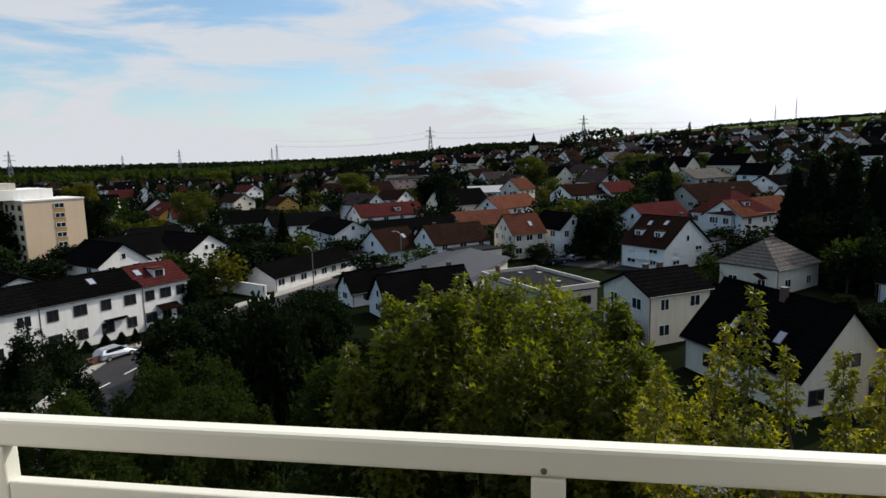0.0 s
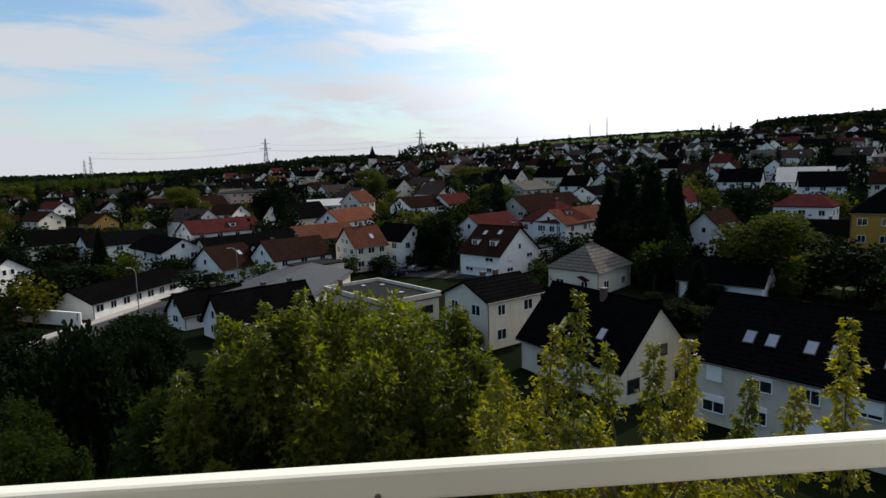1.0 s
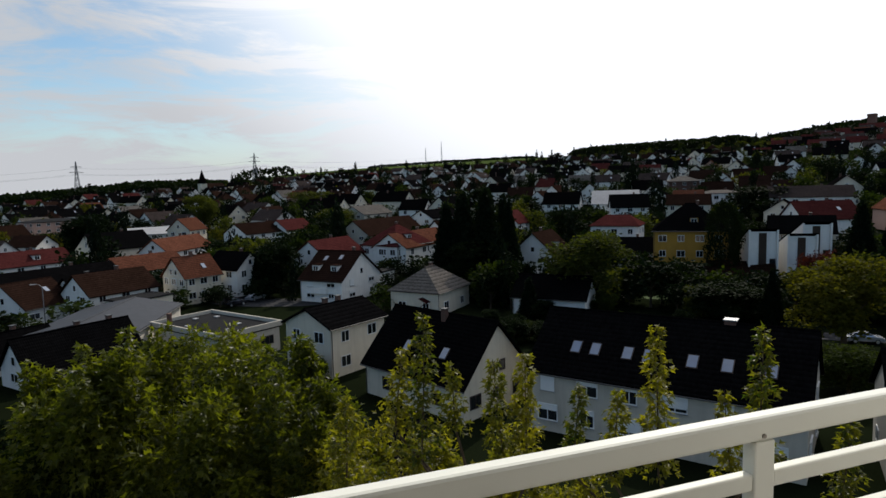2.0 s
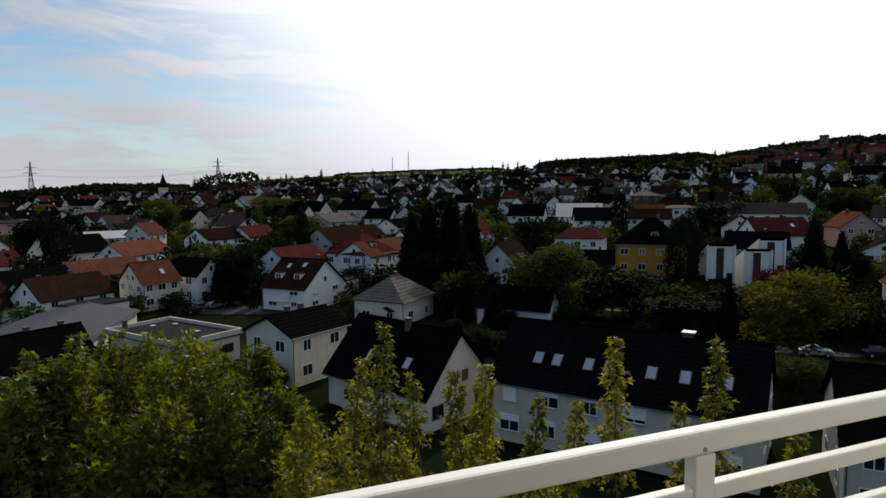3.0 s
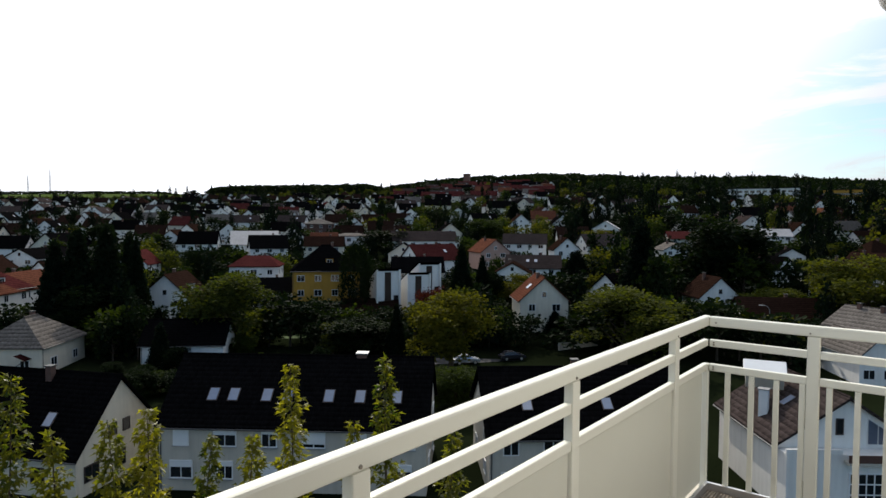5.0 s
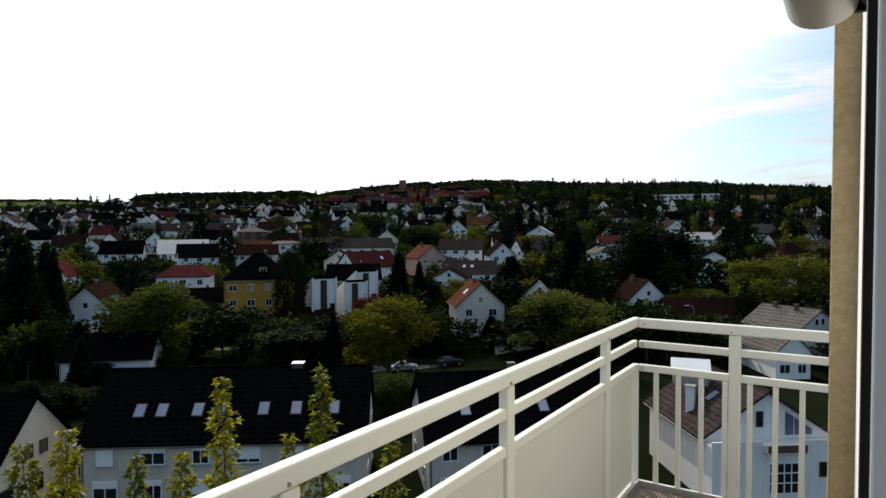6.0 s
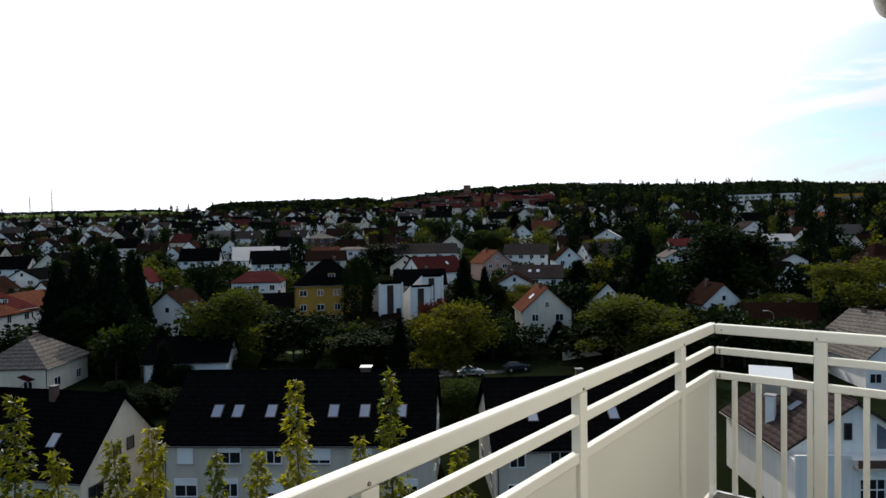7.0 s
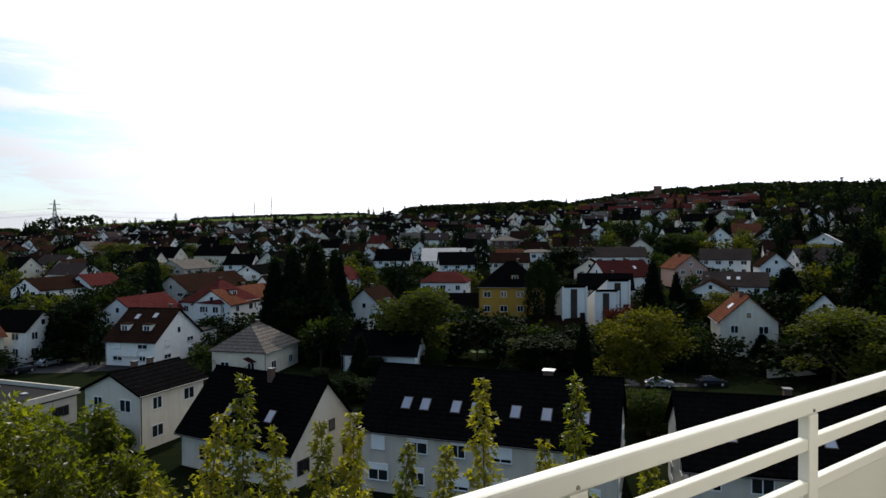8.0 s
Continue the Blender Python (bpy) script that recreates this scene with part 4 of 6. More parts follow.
# ---- other buildings ----
def tower_block():
    ob = thing("apartment_block", pose(-103.5, 115.5, 0, 0, 0, 62), "tan eight-storey apartment block with a stair window strip", "apartment block")
    TAKEN.append((-103.5, 115.5, 12))
    L, W, h = 11.5, 10.0, 15.0
    part("wall", boxes((-L / 2, -W / 2, 0, L / 2, W / 2, h)), WALLS["tan"], ob)
    part("roof_edge", boxes((-L / 2 - 0.15, -W / 2 - 0.15, h + 0.002, L / 2 + 0.15, W / 2 + 0.15, h + 0.28)), WALLS["white"], ob, "pale roof edge band")
    part("penthouse", boxes((-L / 2 - 3, -1.0, h + 0.284, 1.5, W / 2 + 6, h + 2.3)), WALLS["white"], ob, "white rooftop plant room")
    part("plant_box", boxes((-L / 2 - 2.5, 1.0, h + 2.304, -4.5, W / 2 + 3, h + 3.6)), WALLS["grey"], ob)
    part("window_strip", boxes((-0.2, -W / 2 - 0.05, 1.0, 1.9, -W / 2 - 0.002, h - 0.6)), WALLS["ochre"], ob, "ochre strip between stair windows")
    for s in range(7):
        add_window(ob, pose(0.85, -W / 2 - 0.075, 1.4 + s * 2.0), 1.9, 1.0, False, 1)
        for y in (-3.4, 0.0, 3.4):
            add_window(ob, pose(0, 0, 0, 0, 0, -90) @ pose(y, -L / 2 - 0.021, 1.2 + s * 2.0), 1.5, 1.1, True, 1)


def flat_hall():
    ob = thing("flat_workshop", pose(-1.2, 91.0, 0, 0, 0, 35), "flat-roofed workshop with a white fascia and felt roof", "workshop")
    TAKEN.append((-1.2, 91.0, 10))
    L, W, h = 10.0, 16.0, 3.6
    part("wall", boxes((-L / 2 + 0.3, -W / 2 + 0.3, 0, L / 2 - 0.3, W / 2 - 0.3, h - 0.4)), WALLS["grey"], ob)
    part("fascia", plate([-L / 2, -L / 2 + 0.25, L / 2 - 0.25, L / 2], [-W / 2, -W / 2 + 0.25, W / 2 - 0.25, W / 2], lambda i, k: i == 1 and k == 1, -0.55, 0.14), WALLS["grey"], ob, "pale fascia band",
         m=pose(0, 0, h, -90, 0, 0))
    part("roof", boxes((-L / 2 + 0.25, -W / 2 + 0.25, h - 0.38, L / 2 - 0.25, W / 2 - 0.25, h + 0.05)), ROOFS["felt"], ob)
    for x, y in ((-3, 2), (1.5, -3), (3, 4), (-1.5, -5), (0.5, 5.5)):
        part("roof_light", boxes((x - 0.35, y - 0.35, h + 0.052, x + 0.35, y + 0.35, h + 0.28), bevel=0.08), CAP, ob, "pale domed roof light")
    for i in range(2):
        add_window(ob, pose(-2.5 + i * 5, -W / 2 + 0.28, 1.2), 2.2, 1.2, True, 2)
    bm = bmesh.new()
    tube(bm, (-4.4, 4.0, h), (-4.4, 4.0, h + 2.0), 0.35, n=10)
    part("flue", bm, BRICK, ob)


def small_annexes():
    for x, y, r, L, W, h, wl, lab in ((-14, 121, 42, 9, 6, 3.4, "cream", "low flat-roofed garage beside the orange house"), (29, 128, 42, 12, 5, 3.0, "white", "white flat garage row"),
                                      (-39, 120, 52, 5, 4, 2.8, "white", "small flat-roofed porch annexe"), 
                                      (-66, 136, 40, 16, 3, 2.4, "grey", "long grey garage wall"), (41, 116, 42, 9, 5, 2.9, "white", "white flat garage beside the villa")):
        ob = thing("annexe", pose(x, y, ground_z(x, y) - 0.05, 0, 0, r), lab, "garage")
        TAKEN.append((x, y, max(L, W) / 2))
        part("wall", boxes((-L / 2, -W / 2, 0, L / 2, W / 2, h)), WALLS[wl], ob)
        part("roof", boxes((-L / 2 - 0.2, -W / 2 - 0.2, h + 0.002, L / 2 + 0.2, W / 2 + 0.2, h + 0.25)), ROOFS["felt"], ob)
        for i in range(2):
            add_window(ob, pose(-L / 4 + i * L / 2, -W / 2 - 0.021, 1.0), 1.4, 1.2, True, 1)


def tile_roof_porch():
    # small pantile roof of a garden house close below
    ob = thing("garden_house", pose(11.5, 42.0, 0, 0, 0, 35), "small garden house with a dark pantile roof", "shed")
    TAKEN.append((11.5, 42, 4))
    part("wall", boxes((-3, -2.2, 0, 3, 2.2, 2.6)), WALLS["white"], ob)
    part("roof", gable_roof_bm(6, 4.4, 2.6, 4.2, 0.3), ROOFS["dark"], ob)


def lattice(name, x, y, h, w, arms, label):
    ob = thing(name, pose(x, y, ground_z(x, y), 0, 0, math.degrees(math.atan2(-x, y)) + 20), label, "pylon")
    n = 7
    lv = [h * (1 - (1 - i / n) ** 1.15) for i in range(n + 1)]
    hw = [w / 2 * (1 - 0.93 * (z / h) ** 0.8) for z in lv]
    for sx, sy in ((1, 1), (1, -1), (-1, 1), (-1, -1)):
        bm = bmesh.new()
        for i in range(n):
            tube(bm, (sx * hw[i], sy * hw[i], lv[i]), (sx * hw[i + 1], sy * hw[i + 1], lv[i + 1]), 0.26 if w > 4 else 0.12, n=4)
        part("leg", bm, STEEL, ob)
    bm = bmesh.new()
    for i in range(n):
        for (ax, ay), (bx, by) in (((1, 1), (-1, 1)), ((1, -1), (-1, -1)), ((1, 1), (1, -1)), ((-1, 1), (-1, -1))):
            tube(bm, (ax * hw[i], ay * hw[i], lv[i]), (bx * hw[i + 1], by * hw[i + 1], lv[i + 1]), 0.15 if w > 4 else 0.06, n=3)
            tube(bm, (bx * hw[i], by * hw[i], lv[i]), (ax * hw[i + 1], ay * hw[i + 1], lv[i + 1]), 0.15 if w > 4 else 0.06, n=3)
    part("bracing", bm, STEEL, ob)
    for z, l in arms:
        bm = bmesh.new()
        tube(bm, (-l, 0, z), (l, 0, z), 0.22, n=4)
        tube(bm, (-l, 0, z), (0, 0, z + 1.6), 0.14, n=3)
        tube(bm, (l, 0, z), (0, 0, z + 1.6), 0.14, n=3)
        part("cross_arm", bm, STEEL, ob)


def polar(az, r):
    return -r * math.sin(radians(az)), r * math.cos(radians(az))


def landmarks():
    for az, r, top, w, lab in ((10.37, 760, 57, 7, "grey lattice power pylon on the wooded ridge"), (-3.16, 800, 67, 7, "grey lattice power pylon on the field ridge"), (31.74, 1500, 50, 9, "far grey power pylon in the plain"),
                               (43.56, 900, 40, 7, "grey power pylon in the plain"), (23.85, 1700, 62, 9, "far grey power pylon in the plain"), (24.29, 1900, 58, 9, "far grey power pylon in the plain"),
                               (-19.56, 1050, 94, 3, "slim far radio mast behind the field"), (-18.13, 1050, 84, 3, "slim far radio mast behind the field"), (36.0, 2100, 48, 9, "far grey power pylon in the plain")):
        x, y = polar(az, r)
        h = top - ground_z(x, y)
        lattice("power_pylon" if w > 4 else "radio_mast", x, y, h, w, [(h * 0.72, 7), (h * 0.86, 5.5)] if w > 4 else [], lab)
    # church with a pointed spire
    x, y = polar(1.16, 620)
    ob = thing("church", pose(x, y, ground_z(x, y), 0, 0, 30), "small church with a dark pointed spire among trees", "church")
    part("wall", boxes((-3, -3, 0, 3, 3, 12), (3.002, -5, 0, 20, 5, 8)), WALLS["cream"], ob)
    bm = bmesh.new()
    bmesh.ops.create_cone(bm, cap_ends=True, segments=8, radius1=4.2, radius2=0.1, depth=12.5, matrix=Matrix.Translation((0, 0, 18.2)))
    part("spire", bm, ROOFS["dark"], ob)
    part("nave_roof", gable_roof_bm(17, 10, 8, 12, 0.4), ROOFS["brown"], ob, m=pose(11.5, 0, 0))
    # square lookout tower on the hill
    x, y = polar(-53.58, 800)
    ob = thing("lookout_tower", pose(x, y, ground_z(x, y), 0, 0, 20), "square brown stone lookout tower on the hill", "tower")
    h = 22 + 800 * math.tan(radians(4.42)) - ground_z(x, y)
    part("shaft", boxes((-3.4, -3.4, 0, 3.4, 3.4, h - 2.5)), WALLS["stone"], ob)
    part("parapet", boxes((-3.8, -3.8, h - 2.5, 3.8, 3.8, h)), WALLS["stone"], ob)
    part("stair_house", boxes((-7.5, -3, 0, -3.402, 3, h - 9)), WALLS["stone"], ob)
    # school and a yellow block below the forest
    for az, r, L, h, wl, lab in ((-78.2, 620, 58, 9, "white", "long white flat-roofed school with window bands"), (-84.0, 640, 34, 10, "yellow", "ochre flat-roofed block below the forest")):
        x, y = polar(az, r)
        ob = thing("school", pose(x, y, ground_z(x, y), 0, 0, az), lab, "school")
        part("wall", boxes((-L / 2, -6, 0, L / 2, 6, h)), WALLS[wl], ob)
        part("roof", boxes((-L / 2 - 0.4, -6.4, h + 0.004, L / 2 + 0.4, 6.4, h + 0.6)), ROOFS["felt"], ob)
        for s in range(2):
            for i in range(12):
                add_window(ob, pose((i + 0.5) / 12 * L - L / 2, -6.03, 1.5 + s * 4), 3.4, 2.0, True, 1)
    # row of hill-top houses with red roofs is part of the town below


def modern_house(x, y, rot, w, d, h, label):
    """Tall narrow mono-pitch house: white side walls standing proud of black boarded bays."""
    ob = thing("modern_house", pose(x, y, ground_z(x, y) - 0.05, 0, 0, rot), label, "house")
    TAKEN.append((x, y, 5))
    body = bmesh.new()
    pr = [(-d / 2, 0), (d / 2, 0), (d / 2, h - 2.6), (-d / 2, h)]
    poly(body, [(-w / 2 + 0.3, a, b) for a, b in pr] + [(w / 2 - 0.3, a, b) for a, b in pr], [(3, 2, 1, 0), (4, 5, 6, 7), (0, 1, 5, 4), (1, 2, 6, 5), (2, 3, 7, 6), (3, 0, 4, 7)])
    bmesh.ops.recalc_face_normals(body, faces=body.faces)
    part("bay_wall", body, WALLS["white"], ob)
    for sx in (-1, 1):
        bm = bmesh.new()
        x0, x1 = sx * w / 2 - sx * 0.28, sx * w / 2
        pr2 = [(-d / 2 - 0.5, 0), (d / 2 + 0.4, 0), (d / 2 + 0.4, h - 2.4), (-d / 2 - 0.5, h + 0.35)]
        poly(bm, [(x0, a, b) for a, b in pr2] + [(x1, a, b) for a, b in pr2], [(3, 2, 1, 0), (4, 5, 6, 7), (0, 1, 5, 4), (1, 2, 6, 5), (2, 3, 7, 6), (3, 0, 4, 7)])
        bmesh.ops.recalc_face_normals(bm, faces=bm.faces)
        part("side_wall", bm, WALLS["white"], ob, "white rendered side wall")
    part("front_strip", boxes((-0.75, -d / 2 - 0.12, 0, 0.55, -d / 2 - 0.01, h - 0.25)), WALLS["wood"], ob, "black boarded strip")
    bm = bmesh.new()
    poly(bm, [(-w / 2 - 0.15, -d / 2 - 0.6, h + 0.55), (w / 2 + 0.15, -d / 2 - 0.6, h + 0.55), (w / 2 + 0.15, d / 2 + 0.5, h - 2.2), (-w / 2 - 0.15, d / 2 + 0.5, h - 2.2)], [(0, 1, 2, 3)])
    bmesh.ops.solidify(bm, geom=bm.faces, thickness=0.18)
    part("roof", bm, ROOFS["dark"], ob)
    for z in (1.0, 3.8):
        add_window(ob, pose(w / 4 + 0.35, -d / 2 - 0.03, z), 1.0, 1.4, True, 0)


def street_lamp(x, y, rot, h=7.5):
    ob = thing("street_lamp", pose(x, y, ground_z(x, y), 0, 0, rot), "grey steel street lamp with a curved arm", "street lamp")
    bm = bmesh.new()
    tube(bm, (0, 0, 0), (0, 0, h - 1), 0.09, 0.06, 8)
    for i in range(6):
        a, b = math.pi / 2 * i / 6, math.pi / 2 * (i + 1) / 6
        tube(bm, (1 - math.cos(a), 0, h - 1 + math.sin(a)), (1 - math.cos(b), 0, h - 1 + math.sin(b)), 0.055, 0.05, 6)
    part("pole", bm, STEEL, ob)
    part("lamp_head", boxes((0.9, -0.14, h - 0.08, 1.7, 0.14, h + 0.06), bevel=0.04), CAP, ob, "pale lamp head")


def balcony_on(x, y, z, rot, w, label, d=1.3):
    ob = thing("house_balcony", pose(x, y, z, 0, 0, rot), label, "balcony")
    part("slab", boxes((-w / 2, -d, -0.18, w / 2, 0.05, 0)), WALLS["grey"], ob)
    part("parapet", boxes((-w / 2, -d, 0.002, w / 2, -d + 0.08, 0.95)), WALLS["white"], ob)
    for sx in (-1, 1):
        part("parapet_side", boxes((sx * w / 2 - 0.04, -d + 0.082, 0.002, sx * w / 2 + 0.04, 0.0, 0.95)), WALLS["white"], ob)


def porch(x, y, z, rot, w, label, mat, d=1.5):
    ob = thing("canopy", pose(x, y, z, 0, 0, rot), label, "canopy")
    bm = bmesh.new()
    poly(bm, [(-w / 2, -d, 0), (w / 2, -d, 0), (w / 2, 0.1, 0.7), (-w / 2, 0.1, 0.7)], [(0, 1, 2, 3)])
    bmesh.ops.solidify(bm, geom=bm.faces, thickness=0.1)
    part("canopy_roof", bm, mat, ob)
    for sx in (-1, 1):
        bm = bmesh.new()
        tube(bm, (sx * (w / 2 - 0.1), -d + 0.12, 0), (sx * (w / 2 - 0.1), 0.08, -0.9), 0.05, n=6)
        part("bracket", bm, WALLS["wood"], ob)


def wires():
    """Sagging conductors between the two ridge pylons and out to both sides."""
    ends = [polar(24, 800), polar(10.37, 760), polar(-3.16, 800), polar(-19, 900)]
    tops = [45.0, 50.0, 58.0, 62.0]
    for dz in (0, -6, -6.8):
        line = []
        for (a, za), (b, zb) in zip(list(zip(ends, tops))[:-1], list(zip(ends, tops))[1:]):
            for i in range(12):
                t = i / 12
                line.append((a[0] + (b[0] - a[0]) * t, a[1] + (b[1] - a[1]) * t, za + (zb - za) * t + dz - 18 * t * (1 - t)))
        line.append((ends[-1][0], ends[-1][1], tops[-1] + dz))
        bm = bmesh.new()
        n = len(line)
        poly(bm, [(x + dx, y, z + dh) for x, y, z in line for dx, dh in ((-0.06, -0.04), (0.06, -0.04), (0.0, 0.07))],
             [(3 * i + j, 3 * i + (j + 1) % 3, 3 * i + 3 + (j + 1) % 3, 3 * i + 3 + j) for i in range(n - 1) for j in range(3)])
        solo("power_line", bm, STEEL, "thin grey power line sagging between pylons", "power line")


modern_house(96.5, 91.5, -35, 5.0, 8.0, 10.2, "white modern house with black boarded bays")
modern_house(102.0, 88.0, -35, 5.0, 8.0, 9.0, "white modern house with black boarded bays and steep roof")
modern_house(108.5, 90.5, -35, 5.0, 8.0, 10.0, "white modern house with black bays beside the plum tree")
street_lamp(-38.5, 98.0, 160)
street_lamp(118.0, 22.0, 120)
street_lamp(-28.0, 118.0, 200)
balcony_on(17.9, 118.2, 2.4, -47, 3.6, "white balcony on the brown-roofed house")
balcony_on(61.5, 116.0, 3.4, 40, 4.0, "white balcony on the mansard-roofed house")
porch(31.6, 99.2, 2.6, 40.9, 2.6, "red and white striped awning over a window", ROOFS["red"])
porch(-54.6, 69.3, 2.5, 66.5, 3.0, "dark tiled entrance canopy of a row house", ROOFS["dark"])
porch(-50.9, 75.5, 2.5, 65.1, 3.0, "brown entrance canopy of the end house", ROOFS["brown"])


def corner_house_front(ob, L=10.6, W=10.7, e=5.15, r=8.65):
    """Lower block with a parapet before the gable, a lattice window, a balcony and a glazed slope under the verge."""
    x0 = -L / 2
    part("front_block", boxes((x0 - 1.5, -W / 2 - 3.0, 0, x0 - 0.02, W / 2, e - 0.35)), WALLS["white"], ob)
    part("parapet", boxes((x0 - 1.55, 1.2, e - 0.348, x0 - 1.40, W / 2 + 0.05, e + 0.05), (x0 - 1.55, -W / 2 - 3.05, e - 0.348, x0 - 1.40, -2.2, e + 0.05)), WALLS["white"], ob)
    part("eave_band", boxes((x0 - 0.1, W / 2 + 0.002, e - 0.5, L / 2, W / 2 + 0.16, e - 0.1)), FRAME, ob, "white boxed eave band")
    side = pose(0, 0, 0, 0, 0, -90)
    add_window(ob, side @ pose(-3.6, -L / 2 - 1.521, 1.5), 1.0, 1.3, True, 0)
    add_window(ob, side @ pose(3.9, -L / 2 - 1.521, 2.2), 0.7, 1.2, True, 0)
    add_window(ob, side @ pose(-0.6, -L / 2 - 0.041, e + 0.7), 0.6, 1.3, True, 0)
    # tall lattice window
    xs, zs = [-1.3, -1.2], [0, 0.1]
    for i in range(4):
        xs += [-1.2 + (i + 1) * 0.6 - 0.04, -1.2 + (i + 1) * 0.6 + 0.04]
    for i in range(3):
        zs += [0.1 + (i + 1) * 0.8 - 0.04, 0.1 + (i + 1) * 0.8 + 0.04]
    win = part("window", plate(xs, zs, lambda i, k: i % 2 == 1 and k % 2 == 1, -0.06, 0.02), FRAME, ob, "white lattice window", m=side @ pose(0.6, -L / 2 - 1.521, 0.9))
    part("pane", boxes((-1.2, -0.02, 0.1, 1.2, 0.0, 2.5)), GLASS, win)
    # glazing that follows the slope of the verge
    for a, b in ((1.6, 2.3), (2.4, 3.1), (3.2, 3.9)):
        za, zb = r - 0.5 - (r - e) * a / (W / 2), r - 0.5 - (r - e) * b / (W / 2)
        bm = bmesh.new()
        poly(bm, [(a, 0, e), (b, 0, e), (b, 0, zb), (a, 0, za)], [(0, 1, 2, 3)])
        bmesh.ops.solidify(bm, geom=bm.faces, thickness=0.03)
        part("gable_pane", bm, SKYGLASS, ob, "bluish gable glazing", m=side @ pose(0, -L / 2 - 0.05, 0))
    part("balcony_slab", boxes((x0 - 2.2, -2.1, e - 0.9, x0 - 1.502, 1.1, e - 0.72)), WALLS["grey"], ob)
    part("balcony_front", boxes((x0 - 2.2, -2.1, e - 0.718, x0 - 2.1, 1.1, e - 0.15)), WALLS["brick"], ob, "dark balcony front")


corner_house_front(corner_house)
ob = thing("roof_hood", pose(60.6, 11.0, 9.45, 0, -30, 14), "white open roof hood shining in the sun", "roof hood")
part("panel", boxes((-0.95, -1.7, 0.0, 0.95, 1.7, 0.12), bevel=0.03), FRAME, ob)
part("base", boxes((-0.9, -1.5, -1.5, 0.9, 1.5, -0.002), bevel=0.03), WALLS["grey"], ob)
ob = thing("roof_flue", pose(58.6, 10.6, 5.9), "white square flue on the brown ribbed roof", "flue")
part("flue", boxes((-0.35, -0.35, -0.6, 0.35, 0.35, 2.2), bevel=0.02), FRAME, ob)
part("flue_cap", boxes((-0.45, -0.45, 2.202, 0.45, 0.45, 2.3), bevel=0.02), CAP, ob)
wires()
tower_block()
flat_hall()
small_annexes()
tile_roof_porch()
landmarks()


# ---- roads ----
def ribbon(name, pts, w, mat, label, category, dz=0.0, off=0.0, kind="structure", thick=0.0):
    """A strip of ground along a line of places, smoothed, w wide, off metres to its right."""
    pts = [Vector(p) for p in pts]
    fine = []
    for i in range(len(pts) - 1):
        p0, p1, p2, p3 = pts[max(i - 1, 0)], pts[i], pts[i + 1], pts[min(i + 2, len(pts) - 1)]
        for k in range(8):
            t = k / 8
            fine.append(0.5 * ((2 * p1) + (p2 - p0) * t + (2 * p0 - 5 * p1 + 4 * p2 - p3) * t * t + (3 * p1 - p0 - 3 * p2 + p3) * t ** 3))
    fine.append(pts[-1])
    bm = bmesh.new()
    rows = []
    for i, p in enumerate(fine):
        d = (fine[min(i + 1, len(fine) - 1)] - fine[max(i - 1, 0)]).normalized()
        nrm = Vector((d.y, -d.x))
        row = []
        for s in (-1, 1):
            q = p + nrm * (off + s * w / 2)
            row.append((q.x, q.y, ground_z(q.x, q.y) + dz))
        rows.append(row)
    for (a, b), (c, d) in zip(rows[:-1], rows[1:]):
        poly(bm, [a, b, d, c], [(0, 1, 2, 3)])
        if thick:
            poly(bm, [a, c, (c[0], c[1], c[2] - thick), (a[0], a[1], a[2] - thick)], [(0, 1, 2, 3)])
            poly(bm, [b, (b[0], b[1], b[2] - thick), (d[0], d[1], d[2] - thick), d], [(0, 1, 2, 3)])
    bmesh.ops.remove_doubles(bm, verts=bm.verts, dist=0.001)
    solo(name, bm, mat, label, category, kind=kind)


STREET = [(-37, 34), (-42.1, 50.1), (-45.3, 59.7), (-44.6, 66.7), (-43.4, 74.4), (-43, 84.7), (-39.5, 94.7), (-36, 108)]
ribbon("road", STREET, 6.0, ASPHALT, "dark asphalt street before the row houses", "road", 0.03)
ribbon("pavement", STREET, 1.8, PAVING, "pale paved footway with a raised kerb", "pavement", 0.15, -4.0, thick=0.2)
ribbon("road_far", [(20, 118), (3.6, 125.3), (-2.0, 139.0), (-4.7, 190.6), (-6.8, 248.2), (-9, 300)], 6.5, ASPHALT, "asphalt street running up through the town", "road", 0.04)
ribbon("path", [(57, 84), (62.5, 90.4), (70, 98), (78, 108)], 3.0, PAVING, "pale paved drive beside the yellow villa", "path", 0.05)
ribbon("road_right", [(60, 78), (71, 69), (80, 60), (97, 48), (112, 40), (135, 15)], 5.5, ASPHALT, "asphalt side street with parked cars", "road", 0.04)
ribbon("lawn", [(70, 88), (84, 84)], 14.0, LAWN, "mown lawn before the yellow villa", "lawn", 0.04)
ribbon("lawn_1", [(-70, 132), (-48, 112)], 9.0, LAWN, "lawn behind the terrace", "lawn", 0.04)
ribbon("field_1", [polar(-3, 900), polar(-10, 900), polar(-18, 900), polar(-29, 900)], 190, material("meadow_field", (0.060, 0.085, 0.026), 1.0, var=0.3, scale=0.02, spec=0.0), "pale green meadow on the ridge", "field", 0.6)
bm = bmesh.new()
for i in range(5):
    a = Vector((-43.6, 52)).lerp(Vector((-44.4, 72)), i / 4.5)
    box(bm, a.x - 0.07, a.y, 0.034, a.x + 0.07, a.y + 2.0, 0.046)
solo("road_marking", bm, PAINT, "dashed white centre line", "road marking", kind="structure")


